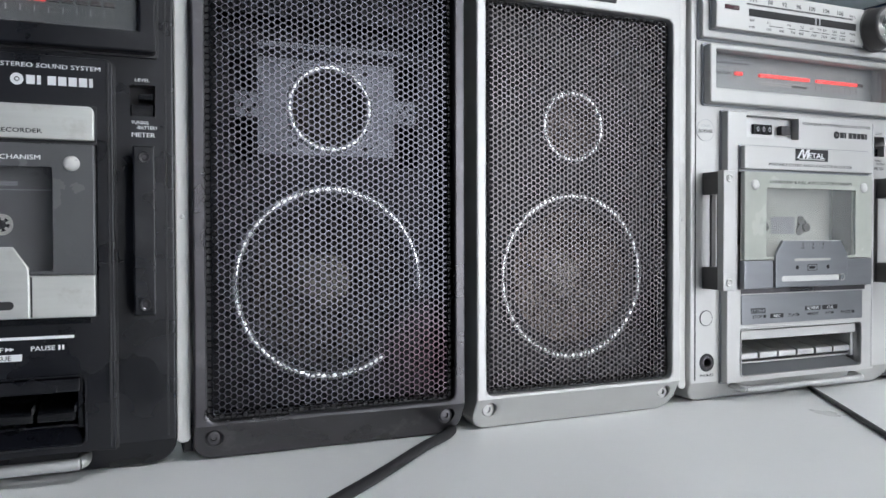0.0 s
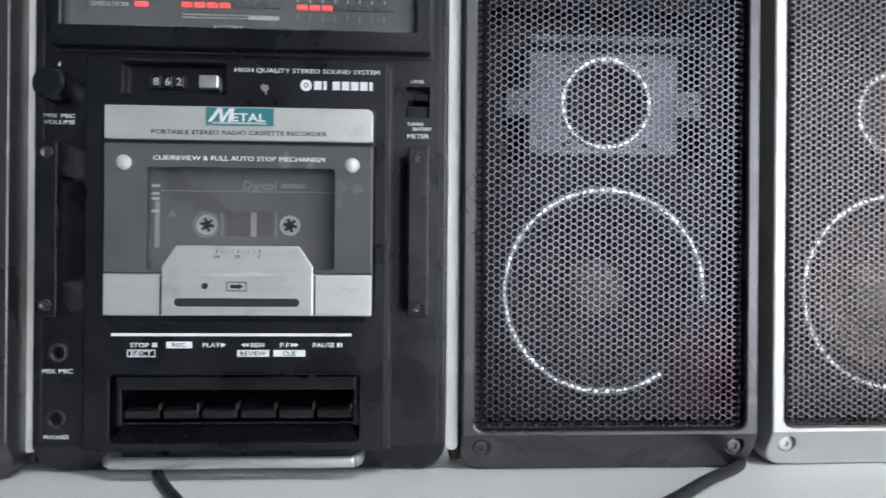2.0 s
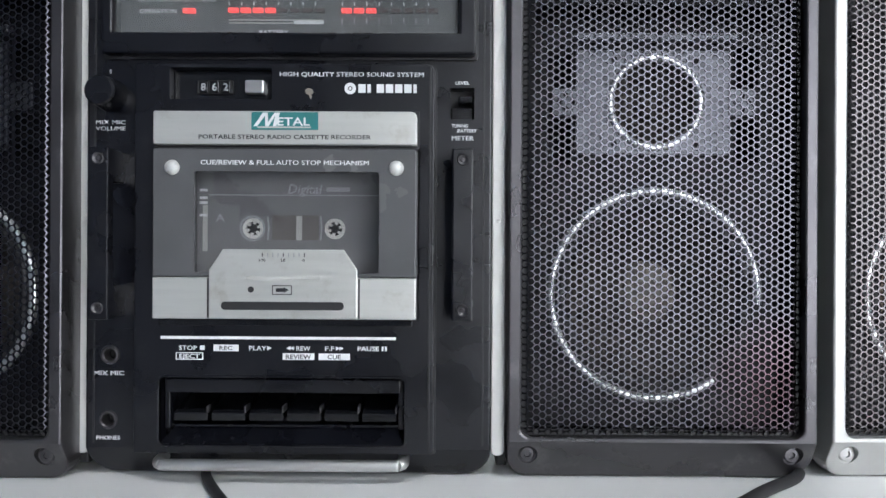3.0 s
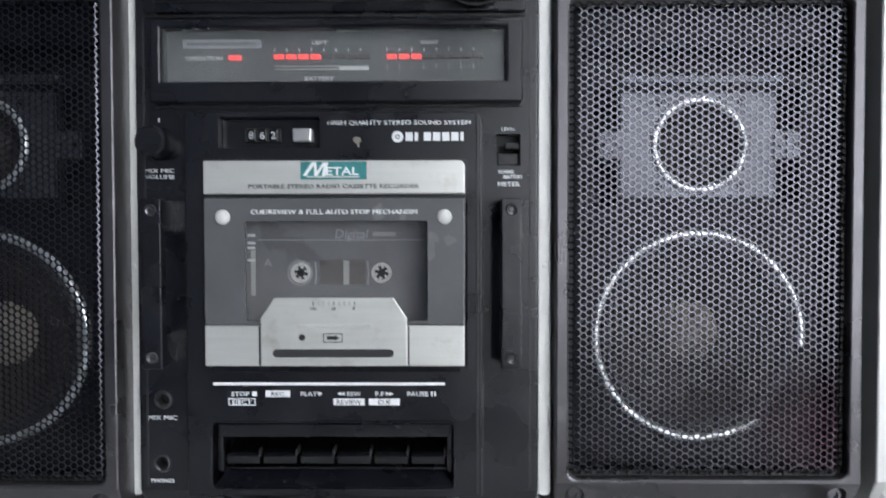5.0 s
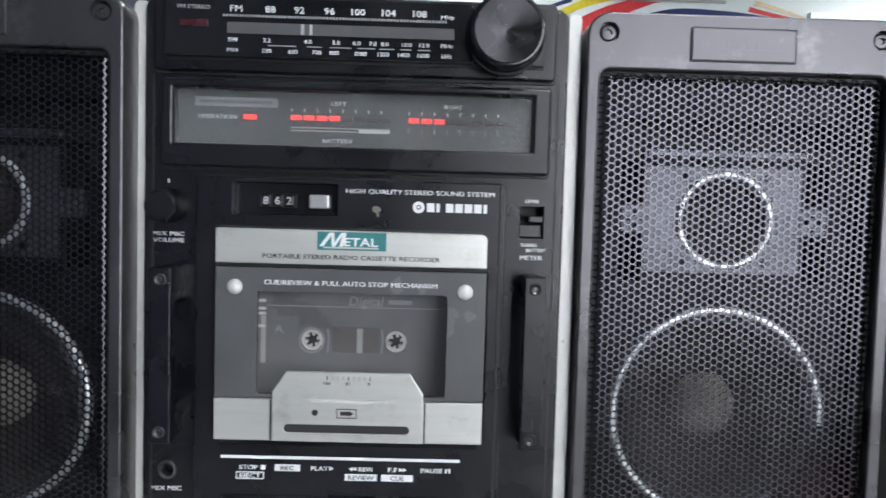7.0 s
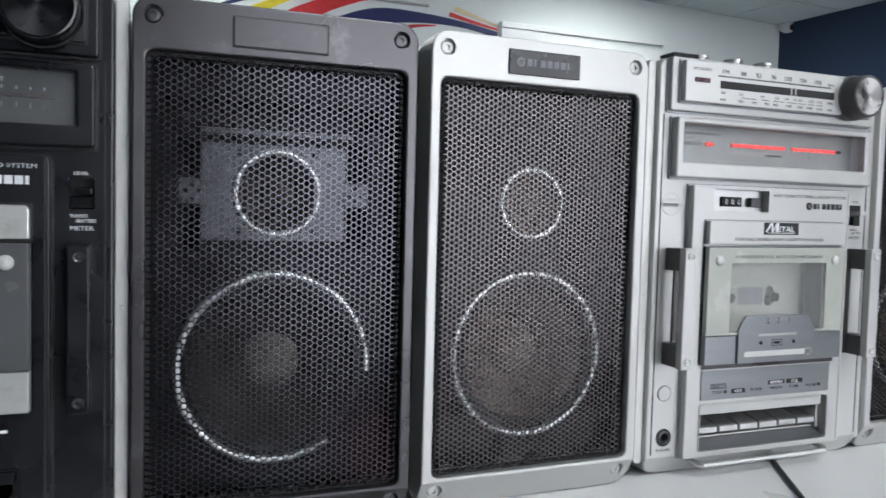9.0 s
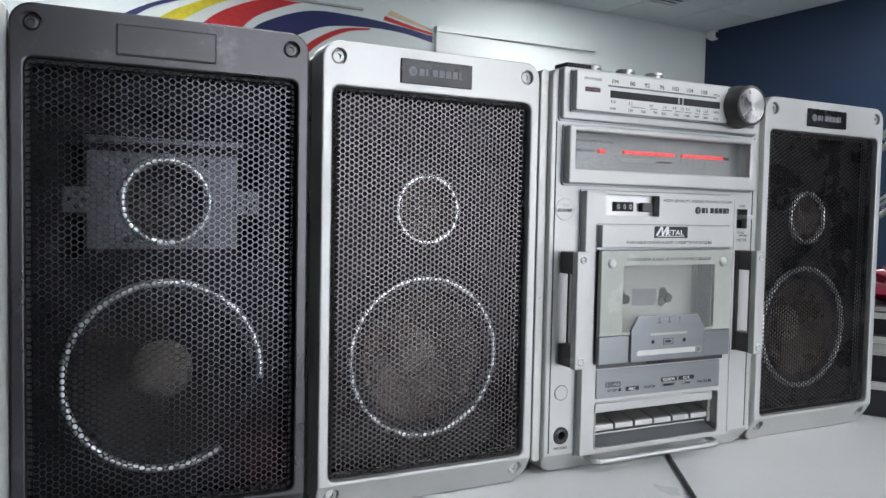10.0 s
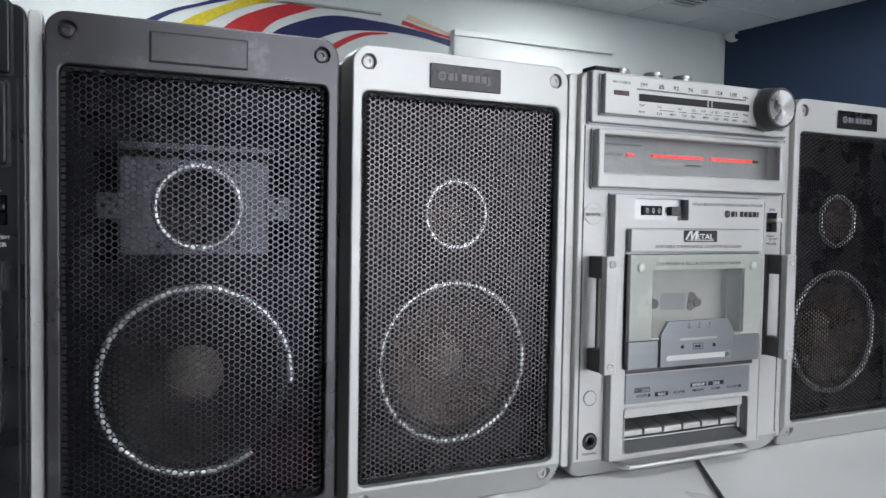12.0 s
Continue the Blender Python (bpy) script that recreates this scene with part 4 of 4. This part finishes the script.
            xa, xb = sorted((s * 80.4, s * 84.4))
            part("grip_base", box(xa, xb, -1.6, 0.4, 81.5, 163, 0.4), inner, grip)
        for z in (86.6, 158):
            part("grip_screw", lathe(s * 86.8, z, [(0, -21.6), (0.9, -21.6), (1.2, -21.2), (2.4, -21.9), (2.9, -21.4), (2.9, -20.6)], 20), M_GREY_PAINT if black else M_ALU, grip)
    # bail across the foot
    pts = spline([(-62.5, 4, 11), (-62.5, -6, 10), (-60, -9.5, 9.5), (-54, -10, 9.3), (0, -10, 9.3), (50, -10, 9.3), (56, -9.5, 9.5), (58.5, -6, 10), (58.5, 4, 11)], 6)
    part("bail", tube(pts, 2.9 if black else 2.2, 14), M_SATIN, un, "polished metal bail rod", True)
    if not black:
        # controls on the top edge
        for k, (x, r) in enumerate(((-52, 7.2), (-20, 7.2), (9, 7.2))):
            bm = bmesh.new()
            prof = [(0, 13.0), (r - 1.0, 13.2), (r, 12.4), (r, 10.2), (r - 1.6, 10.0), (r - 1.6, 0)]
            rings = []
            for q, h in prof:
                rings.append([bm.verts.new((x + max(q, 0.02) * math.cos(a * math.pi / 12), 22 + max(q, 0.02) * math.sin(a * math.pi / 12), 291 + h * 0.8)) for a in range(24)])
            for a, b in zip(rings, rings[1:]):
                for i in range(24):
                    bm.faces.new((a[i], a[(i + 1) % 24], b[(i + 1) % 24], b[i]))
            part("top_knob", bm, M_SATIN, un, "chrome capped control knob")
        bm = bmesh.new()
        for k in range(9):
            box(-80 + 2.5 * k, -78.4 + 2.5 * k, 14, 30, 291, 300.5, 0.3, bm)
        part("ribbed_slider", bm, M_RUBBER, un, "ribbed black slider")
    return un


def knob_face(name, colour, rough):
    """Spun metal: fine circular grooves that stretch the highlights into a fan."""
    m = mat(name, colour, rough, 1.0, 0.05, 60)
    b = m.node_tree.nodes["Principled BSDF"]
    b.inputs["Anisotropic"].default_value = 0.85
    tan = m.node_tree.nodes.new("ShaderNodeTangent")
    tan.direction_type, tan.axis = "RADIAL", "Y"
    m.node_tree.links.new(tan.outputs[0], b.inputs["Tangent"])
    return m


M_KNOB_B = knob_face("spun_black_metal", (0.05, 0.05, 0.053), 0.3)
M_KNOB_S = knob_face("spun_aluminium", (0.5, 0.49, 0.48), 0.3)

BLACK_AT = pose(-0.1203, 0, 0)
SILVER_AT = pose(0.42454, 0.01636, 0, 0, 0, 1.43)
radio(True, BLACK_AT, "black cassette radio with aluminium door strips on a white table")
radio(False, SILVER_AT, "silver cassette radio with a cream cassette door on a white table")
cassette(BLACK_AT @ pose(0, 0.012, 0.1258), True)
cassette(SILVER_AT @ pose(-0.006, 0.010, 0.1258), False)
loudspeaker("black", pose(0.0663, 0, 0), "dark grey loudspeaker with black perforated grille, beside the black radio", True)
loudspeaker("black", pose(-0.3033, -0.0103, 0), "dark grey loudspeaker standing in shade beside the black radio")
loudspeaker("silver", pose(0.22816, 0.00506, 0, 0, 0, 1.6), "silver loudspeaker with dark perforated grille, beside the silver radio")
loudspeaker("silver", pose(0.60905, 0.02549, 0, 0, 0, 1.93), "silver loudspeaker with brown cone, at the row's end")


# ---- cables ----
def cable(name, pts, r, label, flat=1.0):
    bm = tube(spline(pts, 8), r, 12)
    for v in bm.verts:
        v.co.z = r * flat + (v.co.z - r) * flat if flat < 1 else v.co.z
    c = part(name, bm, M_RUBBER, None, "", True)
    return tagged(c, label, "cable")


cable("speaker_cable", [(142, 46, 5), (140, 16, 4), (135, 0, 2.9), (110, -23, 2.9), (84, -50, 2.9), (63, -71, 2.9), (46, -87, 2.9), (-20, -150, 2.9), (-46, -180, 2.9), (-54, -196, -4), (-56, -199, -40), (-56, -199, -160)], 2.9, "black speaker cable lying on the table")
cable("mains_cord", [(-175, 60, 2.5), (-164, 10, 2.5), (-157, -11, 2.5), (-141, -42, 2.5), (-116, -84, 2.5), (-60, -150, 2.5)], 2.5, "black cord under the black radio")
cable("mains_cord", [(475, 70, 1.8), (452, 34, 1.8), (440, 16, 1.8), (408, -38, 1.8), (371, -100, 1.8), (330, -172, 1.8), (320, -193, -3), (318, -195, -40), (318, -195, -160)], 1.7, "thin black cord under the silver radio")

# ---- the wall behind: mural, board, trunking ----


def band(name, low, high, material, label):
    """A painted stripe on the north wall between two smooth edges, given as x, z on the wall."""
    a = spline([(x, 0, z) for x, z in low], 10)
    b = spline([(x, 0, z) for x, z in high], 10)
    n = min(len(a), len(b))
    bm = bmesh.new()
    lo = [bm.verts.new((p.x, -0.004, p.z)) for p in a[:n]]
    hi = [bm.verts.new((p.x, -0.004, p.z)) for p in b[:n]]
    for i in range(n - 1):
        bm.faces.new((lo[i], lo[i + 1], hi[i + 1], hi[i]))
    top = bmesh.ops.extrude_face_region(bm, geom=bm.faces[:])["geom"]
    bmesh.ops.translate(bm, vec=(0, 0.003, 0), verts=[v for v in top if isinstance(v, bmesh.types.BMVert)])
    return structure(name, bm, material, label, ROOM, "mural stripe")


band("mural_stripe", [(-4.98, 1.20), (-4.85, 1.29), (-4.73, 1.37), (-4.58, 1.43), (-4.38, 1.5)], [(-5.02, 1.20), (-4.9, 1.3), (-4.74, 1.39), (-4.58, 1.45), (-4.38, 1.53)], M_BLUE, "thin navy curved stripe painted on the wall")
band("mural_stripe", [(-4.70, 1.18), (-4.59, 1.29), (-4.47, 1.38), (-4.3, 1.47), (-4.07, 1.54)], [(-4.87, 1.17), (-4.75, 1.27), (-4.61, 1.37), (-4.45, 1.45), (-4.25, 1.55)], M_YELLOW, "yellow curved stripe painted on the wall")
band("mural_stripe", [(-4.34, 1.17), (-4.23, 1.29), (-4.1, 1.41), (-3.88, 1.51), (-3.81, 1.53)], [(-4.6, 1.16), (-4.49, 1.27), (-4.35, 1.39), (-4.17, 1.48), (-4.02, 1.53)], M_RED, "wide red curved stripe painted on the wall")
band("mural_stripe", [(-3.98, 1.20), (-3.88, 1.29), (-3.78, 1.35), (-3.61, 1.41), (-3.32, 1.44), (-3.06, 1.435), (-2.83, 1.40)], [(-4.30, 1.17), (-4.19, 1.27), (-4.05, 1.38), (-3.75, 1.49), (-3.4, 1.5), (-3.1, 1.48), (-2.83, 1.445)], M_BLUE, "broad navy curved stripe painted on the wall")
band("mural_stripe", [(-3.84, 1.12), (-3.77, 1.21), (-3.65, 1.31), (-3.49, 1.39), (-3.32, 1.425)], [(-3.91, 1.11), (-3.84, 1.20), (-3.72, 1.31), (-3.53, 1.405), (-3.32, 1.435)], M_RED, "thin red curved stripe painted on the wall")
band("mural_stripe", [(-3.22, 1.505), (-3.06, 1.48), (-2.83, 1.452)], [(-3.21, 1.535), (-3.06, 1.505), (-2.83, 1.468)], M_RED, "short red stripe painted on the wall")
band("mural_stripe", [(-3.19, 1.545), (-3.04, 1.52), (-2.83, 1.478)], [(-3.17, 1.58), (-3.01, 1.54), (-2.83, 1.49)], M_PEACH, "short cream stripe painted on the wall")

board = thing("whiteboard", "white wall board with a metal top rail", "whiteboard", "", ROOM @ pose(0, 0, 0))
part("panel", box(-2815, -1340, -35, -3, 500, 1480, 4), M_WHITEBOARD, board, "glossy white panel")
part("top_rail", prism([(-2820, 1474), (-1335, 1512), (-1335, 1552), (-2820, 1514)], -48, -3, None, 4), M_WHITEBOARD, board, "pale metal top rail")
trunk = part("cable_trunking", prism([(-4300, 1525), (-3380, 1545), (-3380, 1560), (-4300, 1540)], -25, -1, None, 3), M_SATIN, None)
trunk.matrix_world = ROOM
tagged(trunk, "grey cable trunking along the wall", "trunking")

cctv = thing("security_camera", "small white security camera under the ceiling corner", "security camera", "", ROOM @ pose(-0.02, -0.10, 1.82))
part("mount", lathe(0, 0, [(0, 60), (38, 60), (38, 40), (20, 36), (18, 0)], 24), M_WHITE_INK, cctv)
part("housing", lathe(0, -12, [(0, 40), (40, 38), (48, 10), (46, -30), (36, -38), (0, -38)], 28), M_WHITE_INK, cctv, "white housing", True)
part("lens", lathe(4, -16, [(26, -36), (24, -42), (0, -44)], 24), M_VOID, cctv, "black lens")

# ---- the far end of the table ----
stack_at = pose(0.693, 0.088, 0, 0, 0, -56)
random.seed(4)
z = 0.0
for k, (h, w, d, dark) in enumerate(((26, 170, 230, 1), (9, 172, 226, 0), (24, 165, 228, 1), (12, 174, 232, 0), (8, 168, 225, 0), (16, 172, 228, 2), (7, 175, 230, 0))):
    mg = thing("magazine", ("thick dark-covered magazine" if dark else "pale magazine with bright page edges") + " lying in a stack", "magazine", "stacked magazines",
               stack_at @ pose(random.uniform(-0.004, 0.004), random.uniform(-0.004, 0.004), z * MM, 0, 0, random.uniform(-2.5, 2.5)))
    part("page_block", box(1, w - 1, 1, d - 1, 0.8, h - 0.8, 0.3), M_COVER if dark else M_PAPER, mg)
    part("front_cover", box(0, w, 0, d, h - 0.8, h - 0.05, 0.2), M_COVER if dark != 2 else M_PAPER, mg)
    part("back_cover", box(0, w, 0, d, 0.05, 0.8, 0.2), M_COVER if dark else M_PAPER, mg)
    z += h
bm = bmesh.new()
bmesh.ops.create_icosphere(bm, subdivisions=3, radius=1)
for v in bm.verts:
    n = noise.noise(v.co * 2.3) * 0.25 + noise.cell(v.co * 3.1) * 0.22
    up = max(v.co.z, -0.55)
    v.co = ((v.co.x * (1 + n)) * 70, (v.co.y * (1 + n)) * 75, (up + 0.55) * 34 * (1 + n * 0.6))
bag = part("crumpled_bag", bm, M_PINK, None)
bag.matrix_world = stack_at @ pose(0.115, 0.125, z * MM)
tagged(bag, "crumpled red plastic bag on top of the magazine stack", "plastic bag")

rail = thing("handrail", "double stainless steel handrail rising past the table", "handrail", "", pose(0, 0.8, 0))
for za, nm in ((0.384 - 0.023, "upper_rail"), (0.221 - 0.023, "lower_rail")):
    x0, x1 = 1.62, 3.2
    part(nm, tube([(x0 * 1000, 0, (za + (x0 - 1.738) * 0.545) * 1000), (2400, 0, (za + (2.4 - 1.738) * 0.545) * 1000), (x1 * 1000, 0, (za + (x1 - 1.738) * 0.545) * 1000)], 20, 20), M_CHROME, rail, "polished steel tube", True)
for x in (2.35, 3.15):
    part("post", tube([(x * 1000, 0, -750), (x * 1000 + 1, 0, (0.361 + (x - 1.738) * 0.545) * 1000)], 18, 16), M_CHROME, rail, "", True)

# a panel on the navy wall
pan = thing("wall_poster", "blue wall poster with pale and green patches", "poster", "", ROOM @ pose(-0.002, 0, 0))
part("sheet", box(-14, -2, -3600, -2100, -700, 1350, 2), M_PANELBLUE, pan)
part("green_patch", box(-18, -13, -2700, -2130, 300, 480, 1), M_GREENPATCH, pan)
part("pale_patch", box(-18, -13, -2700, -2150, 500, 620, 1), M_PALE_INK, pan)
